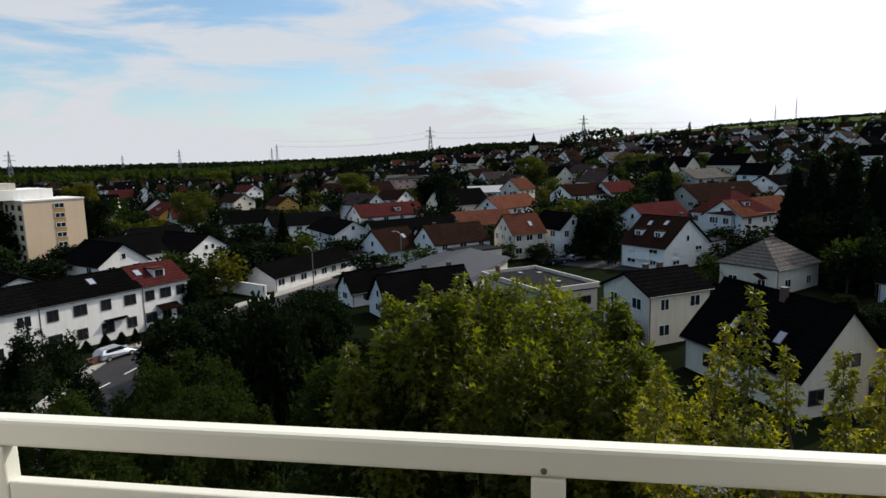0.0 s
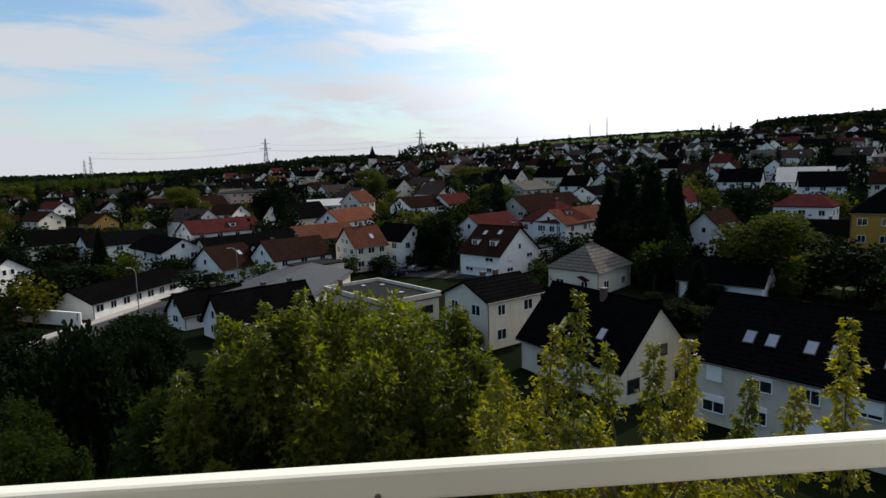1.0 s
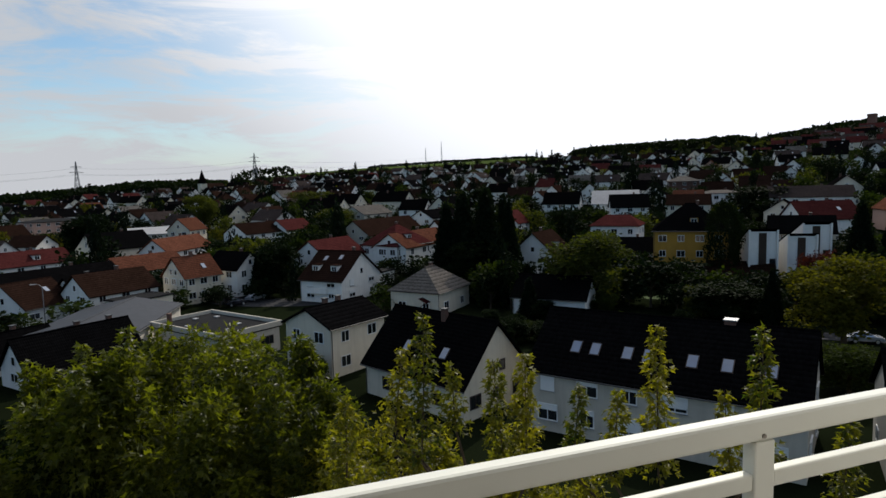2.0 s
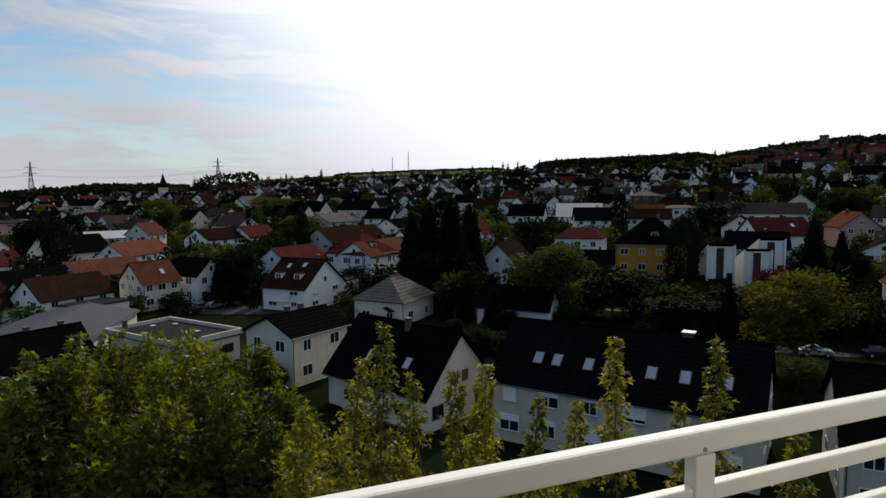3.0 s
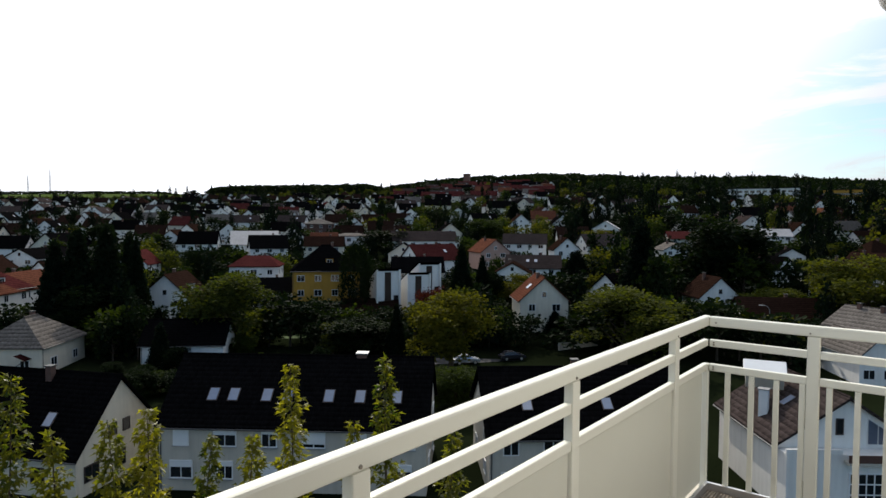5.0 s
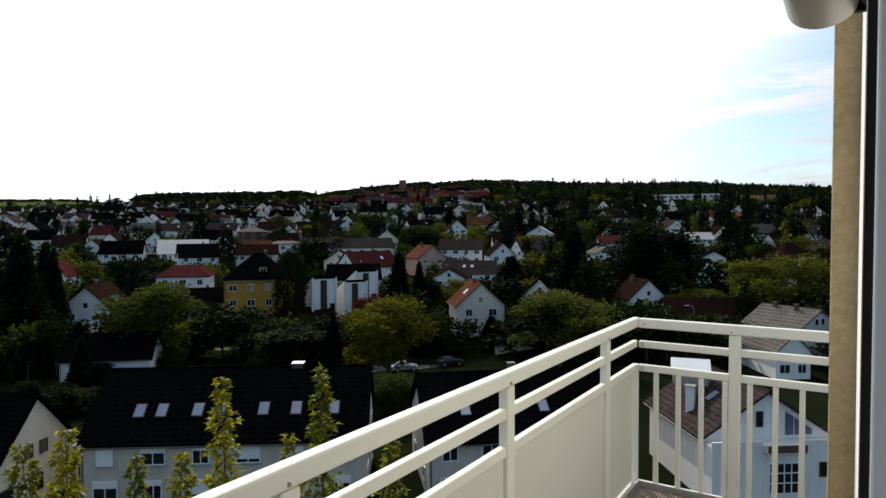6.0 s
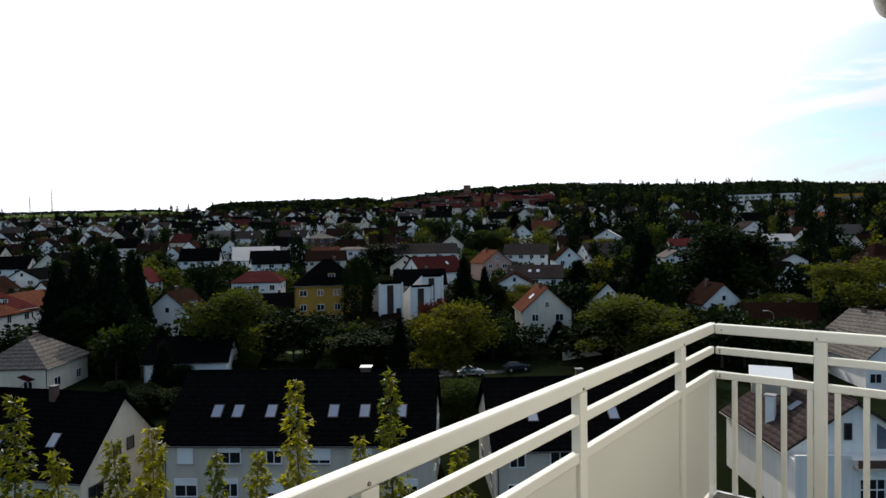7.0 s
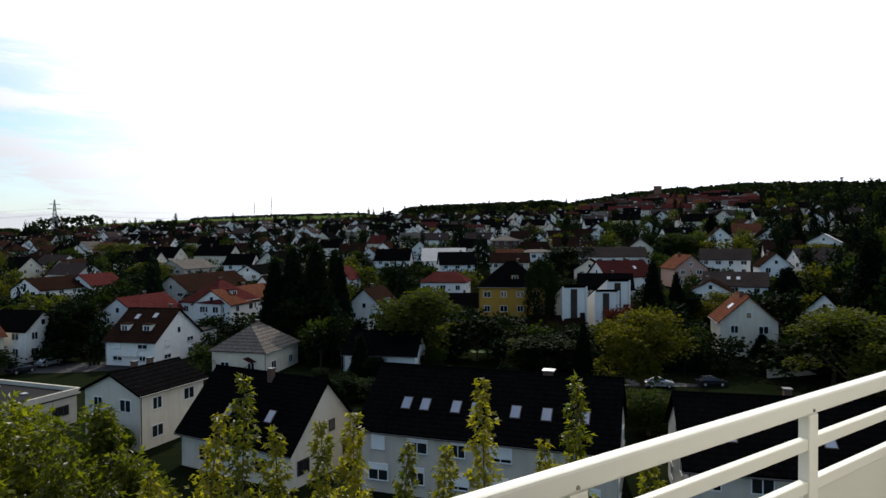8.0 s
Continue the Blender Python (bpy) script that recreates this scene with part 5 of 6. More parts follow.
# ---- cars ----
def car(x, y, rot, paint, label, estate=True):
    ob = thing("car", pose(x, y, ground_z(x, y) + 0.03, 0, 0, rot), label, "car")
    prof = [(-2.3, 0.35), (-2.3, 0.75), (-2.2, 0.92), (-1.95, 1.38), (-1.5, 1.46), (0.25, 1.46), (1.05, 1.0), (2.05, 0.85), (2.3, 0.6), (2.3, 0.32)] if estate else \
           [(-2.1, 0.35), (-2.15, 0.85), (-1.6, 0.98), (-1.0, 1.40), (0.2, 1.42), (0.95, 0.98), (1.9, 0.82), (2.1, 0.58), (2.1, 0.32)]
    bm = bmesh.new()
    n = len(prof)
    vs = [(px, -(0.86 if pz < 1.0 else 0.68), pz) for px, pz in prof] + [(px, (0.86 if pz < 1.0 else 0.68), pz) for px, pz in prof]
    poly(bm, vs, [tuple(range(n)), tuple(reversed(range(n, 2 * n)))] + [(i, (i + 1) % n, n + (i + 1) % n, n + i) for i in range(n)])
    bmesh.ops.recalc_face_normals(bm, faces=bm.faces)
    bmesh.ops.bevel(bm, geom=list(bm.edges), offset=0.05, segments=2, affect="EDGES")
    part("body", bm, paint, ob)
    k = 1 if estate else 0.9
    for sg in (-1, 1):
        bm = bmesh.new()
        poly(bm, [(-1.85 * k, sg * 0.80, 1.0), (0.85 * k, sg * 0.80, 1.02), (0.20 * k, sg * 0.715, 1.38), (-1.55 * k, sg * 0.715, 1.38)], [(0, 1, 2, 3) if sg < 0 else (3, 2, 1, 0)])
        bmesh.ops.solidify(bm, geom=bm.faces, thickness=0.02)
        part("side_window", bm, GLASS, ob, m=pose(0, sg * 0.035, 0))
    bm = bmesh.new()
    poly(bm, [(0.98 * k, -0.66, 1.06), (0.98 * k, 0.66, 1.06), (0.36 * k, 0.6, 1.43), (0.36 * k, -0.6, 1.43)], [(0, 1, 2, 3)])
    bmesh.ops.solidify(bm, geom=bm.faces, thickness=0.02)
    part("windscreen", bm, GLASS, ob, m=pose(0.05, 0, 0.015))
    for px in (-1.4, 1.4):
        for sg in (-1, 1):
            bm = bmesh.new()
            tube(bm, (px * k, sg * 0.70, 0.31), (px * k, sg * 0.90, 0.31), 0.31, n=14)
            w = part("wheel", bm, TYRE, ob)
            bm = bmesh.new()
            tube(bm, (px * k, sg * 0.901, 0.31), (px * k, sg * 0.915, 0.31), 0.20, n=12)
            part("rim", bm, ALU, w, "silver rim")
    for sg in (-1, 1):
        part("headlight", boxes((2.16 * k, sg * 0.45 - 0.2, 0.60, 2.31 * k, sg * 0.45 + 0.2, 0.74), bevel=0.03), CAP, ob)


car(-48.6, 61.7, 72, CARPAINT, "silver estate car parked at the kerb")
for x, y, r, p, lab in ((2.0, 123, 30, DARKPAINT, "dark car parked on the yard"), (6.0, 126, 40, CARPAINT, "silver car parked on the yard"), (-5.5, 170, 92, DARKPAINT, "dark car parked along the street"),
                        (79, 57, -40, CARPAINT, "silver car parked beside the trees"), (86, 53, -35, DARKPAINT, "dark car parked beside the trees"), (-5.0, 205, 92, CARPAINT, "pale car parked along the street"),
                        (-84, 106, 50, DARKPAINT, "dark car parked before the apartment block"), (-80.5, 110, 50, CARPAINT, "silver car parked before the apartment block")):
    car(x, y, r, p, lab, False)


# ---- garden walls and hedges ----
def garden_wall(x0, y0, x1, y1, h, mat, label, w=0.25):
    d = math.hypot(x1 - x0, y1 - y0)
    solo("garden_wall", boxes((0, -w / 2, -0.1, d, w / 2, h), (-0.03, -w / 2 - 0.04, h + 0.002, d + 0.03, w / 2 + 0.04, h + 0.08)), mat, label, "wall", m=pose(x0, y0, ground_z(x0, y0), 0, 0, math.degrees(math.atan2(y1 - y0, x1 - x0))))


garden_wall(-58, 99, -44.5, 92.5, 2.0, WALLS["white"], "white rendered garden wall beside the road")
garden_wall(-49.3, 58, -47.8, 64, 0.9, WALLS["brick"], "low brick garden wall of the row houses")
garden_wall(-47.6, 65, -46.6, 78, 0.9, WALLS["brick"], "low brick garden wall of the row houses")
garden_wall(-74, 145, -58, 130, 1.8, WALLS["grey"], "grey garden wall behind the hedge")
garden_wall(96, 50, 104, 46, 1.6, WALLS["grey"], "grey wall beside the cream house")


# ---- foliage ----
LEAF_V = np.array([(0, 0, 0), (-0.50, 0.50, 0.10), (-0.17, 0.52, 0.05), (0, 1.08, -0.12), (0.17, 0.52, 0.05), (0.50, 0.50, 0.10)])

CLUMP_V = np.array([(0, 0, 0), (-0.48, 0.30, 0.10), (-0.40, 0.78, 0.06), (0, 1.0, -0.08), (0.40, 0.78, 0.06), (0.48, 0.30, 0.10)])


def leaf_mesh(name, pts, dirs, size, mat, rng, droop=0.3, shape=None):
    """Many small folded leaves, one at each point, pointing along dirs with some scatter."""
    n, lv = len(pts), LEAF_V if shape is None else shape
    d = dirs + rng.normal(0, 0.55, (n, 3))
    d[:, 2] -= droop
    d /= np.linalg.norm(d, axis=1)[:, None] + 1e-9
    up = rng.normal(0, 1, (n, 3)) * 0.6 + np.array([0, 0, 1.0])
    s = np.cross(d, up)
    s /= np.linalg.norm(s, axis=1)[:, None] + 1e-9
    u = np.cross(s, d)
    sz = size * rng.uniform(0.65, 1.3, n)
    v = pts[:, None, :] + sz[:, None, None] * (lv[None, :, 0:1] * s[:, None, :] + lv[None, :, 1:2] * d[:, None, :] + lv[None, :, 2:3] * u[:, None, :])
    base = (np.arange(n) * 6)[:, None]
    f = np.concatenate([base + np.array([[a, b, c]]) for a, b, c in ((0, 5, 4), (0, 4, 3), (0, 3, 2), (0, 2, 1))])
    me = bpy.data.meshes.new(name)
    me.from_pydata(v.reshape(-1, 3).tolist(), [], f.tolist())
    me.materials.append(mat)
    return me


def lumpy(rng, n, lumps, flat=0.85):
    """Points on and in a crown of overlapping lumps, within a unit half-height, with outward directions."""
    c, r = [], []
    big = (26 / max(lumps, 26)) ** 0.4
    for i in range(lumps):
        a, z = rng.uniform(0, 2 * math.pi), rng.uniform(-0.75, 0.74)
        k = math.sqrt(max(0.05, 1 - z * z)) * rng.uniform(0.45, 0.86)
        c.append((k * math.cos(a), k * math.sin(a), z))
        r.append(rng.uniform(0.20, 0.40) * big)
    c.append((0, 0, 0.6))
    r.append(0.40 * big)
    c, r = np.array(c), np.array(r)
    w = rng.choice(len(c), n, p=r ** 2 / (r ** 2).sum())
    d = rng.normal(0, 1, (n, 3))
    d /= np.linalg.norm(d, axis=1)[:, None]
    d[:, 2] = np.abs(d[:, 2]) * np.where(rng.uniform(0, 1, n) < 0.75, 1, -1)
    rad = r[w] * np.where(rng.uniform(0, 1, n) < 0.7, rng.uniform(0.88, 1.08, n), rng.uniform(0.4, 0.9, n))
    return c[w] + d * rad[:, None], d


def clumps(rng, n, count):
    """Points on many small upright tufts over the outside of a broad, flat-topped crown, with dark gaps between them."""
    z = rng.uniform(-0.7, 0.93, count)
    a = rng.uniform(0, 2 * math.pi, count)
    k = (1 - np.abs(z) ** 2.6) ** 0.5 * rng.uniform(0.62, 1.0, count) * (1 + 0.07 * np.sin(5 * a + 3 * z))
    c = np.stack([k * np.cos(a), k * np.sin(a), z], 1)
    r = rng.uniform(0.080, 0.155, count)
    w = rng.choice(count, n, p=r ** 2 / (r ** 2).sum())
    d = rng.normal(0, 1, (n, 3))
    d /= np.linalg.norm(d, axis=1)[:, None]
    d[:, 2] = np.where(rng.uniform(0, 1, n) < 0.75, np.abs(d[:, 2]), d[:, 2])
    off = d * (r[w] * rng.uniform(0.75, 1.0, n))[:, None]
    off[:, :2] *= np.where(d[:, 2] > 0, 1 - 0.5 * d[:, 2], 1.0)[:, None]
    off[:, 2] *= 1.7
    p = c[w] + off
    # a thin scatter of inner leaves closes the crown
    inner = rng.uniform(0, 1, n) < 0.16
    p[inner] = c[w][inner] * rng.uniform(0.45, 0.85, inner.sum())[:, None]
    return p, d


def sprays(rng, pts, dirs, k, spread):
    """k leaves round each twig end."""
    n = len(pts)
    o = rng.normal(0, spread, (n, k, 3))
    p = (pts[:, None, :] + o).reshape(-1, 3)
    d = (np.repeat(dirs[:, None, :], k, 1) * 0.6 + o / spread * 0.6).reshape(-1, 3)
    return p, d


CROWN = {}
# leaf colour, number of twigs, leaves a twig, leaf length, shape
KINDS = {
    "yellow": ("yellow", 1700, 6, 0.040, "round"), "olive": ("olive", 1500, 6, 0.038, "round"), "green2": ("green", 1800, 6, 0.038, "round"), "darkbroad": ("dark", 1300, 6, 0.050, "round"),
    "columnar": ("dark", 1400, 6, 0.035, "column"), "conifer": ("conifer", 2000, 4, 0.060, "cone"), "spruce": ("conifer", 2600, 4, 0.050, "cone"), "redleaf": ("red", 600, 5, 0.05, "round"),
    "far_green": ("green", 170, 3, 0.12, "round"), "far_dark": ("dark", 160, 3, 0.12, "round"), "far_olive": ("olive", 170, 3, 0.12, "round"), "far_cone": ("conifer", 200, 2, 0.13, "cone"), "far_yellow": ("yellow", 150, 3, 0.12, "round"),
}


def crown_mesh(kind, seed):
    key = (kind, seed)
    if key in CROWN:
        return CROWN[key]
    leaf, n, k, size, shape = KINDS[kind]
    rng = np.random.default_rng(abs(sum(ord(ch) * (i + 3) for i, ch in enumerate(kind))) + 17 * seed)
    if shape == "cone":
        t = rng.uniform(0, 1, n) ** 0.7
        tier = np.round(t * 13) / 13
        t = np.clip(0.6 * tier + 0.4 * t, 0.02, 1)
        a = rng.uniform(0, 2 * math.pi, n)
        rr = t * np.sqrt(rng.uniform(0.25, 1, n)) * (1 + 0.18 * np.sin(5 * a + seed))
        pts = np.stack([rr * np.cos(a), rr * np.sin(a), 1 - 2 * t - 0.12 * rr], 1)
        d = np.stack([np.cos(a), np.sin(a), -0.15 + 0 * a], 1)
    elif shape == "column":
        z = rng.uniform(-1, 1, n)
        a = rng.uniform(0, 2 * math.pi, n)
        rr = np.sqrt(np.clip(1 - np.abs(z) ** 3, 0.02, 1)) * np.sqrt(rng.uniform(0.4, 1, n)) * (1 + 0.12 * np.sin(3 * a + 6 * z))
        pts = np.stack([rr * np.cos(a), rr * np.sin(a), z], 1)
        d = np.stack([np.cos(a), np.sin(a), 0.8 + 0 * a], 1)
    else:
        pts, d = lumpy(rng, n, 26 if n > 400 else 12)
    p, dd = sprays(rng, pts, d, k, size * 1.1)
    CROWN[key] = leaf_mesh("crown", p, dd, size * 1.6, LEAF[leaf], rng, shape=CLUMP_V)
    return CROWN[key]


def trunk_mesh(rng, h, crown0, r, spread, limbs=6):
    bm = bmesh.new()
    lean = Vector((rng.uniform(-0.02, 0.02), rng.uniform(-0.02, 0.02), 1))
    top = crown0 + (h - crown0) * 0.55
    tube(bm, (0, 0, -0.2), lean * (crown0 * 0.8), r, r * 0.75, 8)
    tube(bm, lean * (crown0 * 0.8 - 0.05), lean * top, r * 0.75, r * 0.2, 8)
    for i in range(limbs):
        a = 2 * math.pi * i / limbs + rng.uniform(-0.3, 0.3)
        z0 = crown0 * 0.8 + (top - crown0 * 0.8) * rng.uniform(0.0, 0.6)
        q = Vector((math.cos(a) * spread * 0.6, math.sin(a) * spread * 0.6, z0 + (h - z0) * 0.45))
        tube(bm, lean * z0, q, r * 0.38, r * 0.08, 6)
    return mesh_of("trunk", bm, BARK)


TRUNK = {}


def tree(kind, x, y, h, rad, label, seed=None, group=""):
    """A tree h high whose crown is rad in radius."""
    seed = int(abs(x * 7 + y * 13)) % 3 if seed is None else seed
    shape = KINDS[kind][4]
    crown0 = h * (0.06 if shape == "cone" else 0.10 if shape == "column" or h < 8 else 0.22)
    z = ground_z(x, y)
    ob = thing("tree", pose(x, y, z, 0, 0, (x * 31 + y * 17) % 360), label, "tree", group)
    TAKEN.append((x, y, rad * 0.6))
    key = (kind, seed)
    if key not in TRUNK:
        TRUNK[key] = trunk_mesh(np.random.default_rng(seed + 5), 10.0, 1.0 if shape != "round" else 2.4, 0.28, 3.0)
    part("trunk", TRUNK[key], None, ob, m=Matrix.Diagonal((rad / 4 * (0.5 if shape == "cone" else 1), rad / 4 * (0.5 if shape == "cone" else 1), h / 10 * 0.92, 1)))
    hh = (h - crown0) / 2
    part("crown", crown_mesh(kind, seed), None, ob, m=Matrix.Translation((0, 0, crown0 + hh)) @ Matrix.Diagonal((rad, rad, hh, 1)))
    return ob


def near_tree(x, y, h, rad, crown0, leaf, twigs, k, size, label, seed, lumps=34, tufts=10):
    """A tree close to the balcony: single leaves round many twigs, and upright tufts on the upper crown."""
    rng = np.random.default_rng(seed)
    ob = thing("maple_tree", pose(x, y, 0), label, "tree")
    TAKEN.append((x, y, rad))
    part("trunk", trunk_mesh(rng, h, crown0, 0.26, rad, 8), None, ob)
    pts, d = clumps(rng, twigs, int(lumps * 2.7))
    hh = (h - crown0) / 2
    pts = pts * np.array([rad, rad, hh]) + np.array([0, 0, crown0 + hh])
    p, dd = sprays(rng, pts, d, k, size * 0.62)
    up = np.where(d[:, 2] > 0.55)[0]
    up = up[pts[up, 2] > crown0 + hh * 1.1]
    for i in rng.choice(up, min(tufts, len(up)), replace=False):
        ln_ = rng.uniform(0.45, 0.95)
        n = int(90 * ln_)
        t = rng.uniform(0, 1, n)
        a = rng.uniform(0, 2 * math.pi, n)
        w = 0.30 * (1 - t) ** 0.7 * np.sqrt(rng.uniform(0.05, 1, n)) + 0.02
        q = np.stack([w * np.cos(a), w * np.sin(a), t * ln_], 1) + pts[i]
        p = np.concatenate([p, q])
        dd = np.concatenate([dd, np.stack([np.cos(a), np.sin(a), 0.1 + 0 * a], 1)])
    part("crown", leaf_mesh("crown", p, dd, size, LEAF[leaf], rng, droop=0.45), None, ob)
    return ob


def shoot_tree(x, y, h, label, tips, seed):
    """Leafy leaders: a thin stem each, with whorls of leaves that thin out to the tip."""
    rng = np.random.default_rng(seed)
    ob = thing("maple_tree", pose(x, y, 0), label, "tree")
    bm = bmesh.new()
    tube(bm, (0, 0, -0.2), (0, 0, h * 0.75), 0.16, 0.07, 8)
    part("trunk", mesh_of("trunk", bm, BARK), None, ob)
    for tx, ty, tz, ln_, wide in tips:
        foot = Vector((tx - x + rng.uniform(-0.15, 0.15), ty - y + rng.uniform(-0.15, 0.15), tz - ln_))
        tip = Vector((tx - x, ty - y, tz))
        bm = bmesh.new()
        tube(bm, (0, 0, max(0.5, tz - ln_ - 1.8)), foot, 0.05, 0.022, 6)
        mid = foot.lerp(tip, 0.5) + Vector((rng.uniform(-0.04, 0.04), rng.uniform(-0.04, 0.04), 0))
        tube(bm, foot, mid, 0.020, 0.012, 6)
        tube(bm, mid, tip, 0.012, 0.004, 5)
        br = part("branch", bm, BARK, ob)
        pts, ds = [], []
        n = int(ln_ / 0.09)
        for i in range(n):
            t = (i + 0.5) / n
            c = np.array(foot.lerp(mid, t * 2) if t < 0.5 else mid.lerp(tip, t * 2 - 1))
            w = 1.12 * wide * (1.0 - t) ** 0.6 * (0.66 + 0.50 * math.sin(i * 1.25 + 7 * tx)) + 0.045
            for j in range(int(10 + 26 * w / 0.3)):
                a = rng.uniform(0, 2 * math.pi)
                r = w * math.sqrt(rng.uniform(0.02, 1))
                pts.append(c + np.array([math.cos(a) * r, math.sin(a) * r, rng.uniform(-0.06, 0.05)]))
                ds.append((math.cos(a), math.sin(a), 0.05))
        part("leaves", leaf_mesh("leaves", np.array(pts), np.array(ds), 0.112, LEAF["shoot"], rng, droop=0.55), None, br)
    return ob


tree("yellow", 71.3, 54.0, 11.9, 6.4, "round yellowing broadleaf tree beside the drive")
tree("olive", 59.7, 91.9, 13.0, 7.6, "olive green birch with a loose crown")
tree("olive", 93.8, 37.5, 11.5, 8.6, "bright green broadleaf tree")
tree("columnar", 90.2, 93.7, 15.6, 3.3, "dark columnar hornbeam beside the yellow villa")
tree("spruce", 131.1, 49.6, 19.1, 7.0, "blue-green spruce with tiered boughs")
tree("darkbroad", 155.4, 40.4, 18.4, 10.8, "very dark copper beech")
tree("olive", 138.5, 9.7, 14.2, 10.0, "broad green lime tree")
tree("yellow", 117.9, 72.5, 8.1, 4.4, "small yellow-green tree among the gardens")
tree("conifer", 112.0, 82.9, 13.8, 3.5, "dark conifer between houses")
tree("conifer", 114.1, 78.7, 11.2, 2.8, "dark slim conifer among the gardens")
tree("conifer", 56.6, 130.8, 17.2, 4.5, "tall black conifer among the gardens")
tree("conifer", 59.7, 126.6, 16.7, 3.8, "tall black conifer among the gardens")
tree("conifer", 46.1, 116.5, 18.7, 5.2, "tall black spruce of a dense group")
tree("conifer", 50.3, 114.8, 19.2, 4.9, "tall black spruce of a dense group")
tree("conifer", 42.9, 117.7, 16.5, 4.3, "tall black spruce of a dense group")
tree("conifer", 54.5, 113.2, 17.3, 3.4, "tall black spruce of a dense group")
tree("darkbroad", 46.7, 113.5, 10.1, 6.7, "dark broadleaf tree under the spruces")
tree("conifer", 47.0, 90.0, 6.5, 2.1, "small dark conifer behind the terrace")
tree("darkbroad", 10.4, 131.9, 10.0, 5.1, "black-green yew beside the workshop")
tree("conifer", 7.3, 133.1, 8.3, 3.7, "dark conifer beside the workshop")
tree("olive", 2.1, 141.6, 6.9, 2.6, "small sunlit garden tree")
tree("darkbroad", 96.1, 224.2, 11.9, 4.9, "dark round tree among the gardens")
tree("olive", 40.6, 227.6, 8.2, 7.3, "olive round tree among the gardens")
tree("olive", -7.5, 266.5, 14.7, 7.2, "yellow-green street tree among the gardens")
tree("darkbroad", -37.1, 204.9, 13.4, 7.1, "dark garden tree among the gardens")
tree("olive", 42.3, 316.4, 9.8, 11.5, "olive wood edge tree")
tree("olive", -103.5, 327.1, 11.4, 9.3, "light green tree among the gardens")
tree("conifer", -57.8, 130.8, 10.5, 2.3, "slim dark conifer among the gardens")
tree("olive", -99.0, 164.7, 13.7, 6.1, "loose light green tree")
tree("darkbroad", -105.8, 133.6, 13.5, 4.6, "dark tree behind the terrace")
tree("yellow", -159.0, 194.3, 15.6, 5.7, "yellow-green tree among the gardens")
tree("darkbroad", -109.3, 111.0, 12.8, 5.7, "dark tree beside the tower block")
tree("darkbroad", -91.2, 108.9, 6.2, 5.2, "dark garden shrub tree")
tree("olive", -243.2, 437.7, 14.6, 13.5, "light green tree among the gardens")
tree("olive", -79.5, 250.6, 13.2, 7.1, "round green tree among the gardens")
tree("darkbroad", -120.3, 312.7, 11.7, 7.5, "dark tree among the gardens")
tree("darkbroad", -49.3, 79.3, 5.7, 1.8, "dark rounded yew among the gardens")
tree("conifer", -50.7, 79.1, 2.9, 1.6, "clipped dark conifer in a front garden")
tree("darkbroad", -58.3, 120.3, 4.7, 3.7, "dark garden tree among the gardens")
tree("olive", 2.1, 144.2, 7.0, 2.6, "small light green tree")
tree("conifer", 106.2, 56.4, 4.3, 2.7, "small dark fir before the cream house")
tree("olive", 141.4, 26.7, 6.0, 7.1, "spreading thin tree among the gardens")
tree("darkbroad", 72.6, 74.0, 6.0, 5.7, "dark garden tree behind the terrace")
tree("olive", 70.2, 77.9, 5.1, 2.9, "small sunlit shrub tree")
tree("redleaf", 94.1, 77.0, 8.2, 3.3, "dark red plum tree")
tree("conifer", 75.6, 68.7, 8.2, 2.1, "small dark conifer among the gardens")
tree("green2", 58.8, 43.5, 5.0, 3.8, "small green tree beside the terrace gable")
tree("darkbroad", 114.8, 77.2, 8.1, 3.1, "dark tree among the gardens")
tree("conifer", 146.8, 72.5, 9.5, 5.9, "dark conifer among the gardens")
tree("yellow", 205.1, 92.8, 9.0, 9.1, "yellow-olive tree among the gardens")
tree("olive", 184.9, 31.6, 6.2, 10.1, "olive tree among the gardens")
tree("olive", 211.7, 23.7, 8.5, 5.7, "pale willow among the gardens")
tree("green2", 195.4, 134.6, 10.6, 8.5, "round green tree among the gardens")
tree("conifer", 247.4, 120.1, 13.4, 5.5, "dark conifer among the gardens")
tree("conifer", 248.2, 155.2, 12.6, 6.6, "dark conifer among the gardens")
tree("conifer", 51.8, 100.0, 7.1, 2.8, "slim dark conifer beside the terrace")
tree("darkbroad", 161.4, 151.5, 9.8, 9.0, "dark tree among the gardens")
tree("darkbroad", -15.4, 31.3, 14.2, 2.7, "dark tree in the gardens")
tree("darkbroad", -15.0, 35.9, 12.0, 2.3, "dark tree in the gardens")
tree("darkbroad", -55.1, 59.9, 2.3, 0.9, "low evergreen shrub in a front garden")
tree("darkbroad", -54.4, 61.7, 1.7, 0.8, "low evergreen shrub in a front garden")
tree("conifer", -53.7, 63.4, 1.3, 0.8, "low evergreen shrub in a front garden")
tree("conifer", -52.4, 65.0, 1.7, 0.9, "low evergreen shrub in a front garden")
tree("conifer", -51.4, 66.6, 1.5, 0.9, "low evergreen shrub in a front garden")
tree("conifer", -50.8, 68.4, 1.5, 0.6, "low evergreen shrub in a front garden")
tree("conifer", -49.7, 70.1, 1.6, 1.0, "low evergreen shrub in a front garden")
tree("darkbroad", -49.8, 72.1, 1.8, 1.0, "low evergreen shrub in a front garden")
tree("darkbroad", -50.1, 74.2, 1.7, 0.6, "low evergreen shrub in a front garden")
tree("conifer", -48.4, 75.6, 2.5, 0.7, "low evergreen shrub in a front garden")
tree("darkbroad", -47.8, 77.4, 2.2, 1.0, "low evergreen shrub in a front garden")
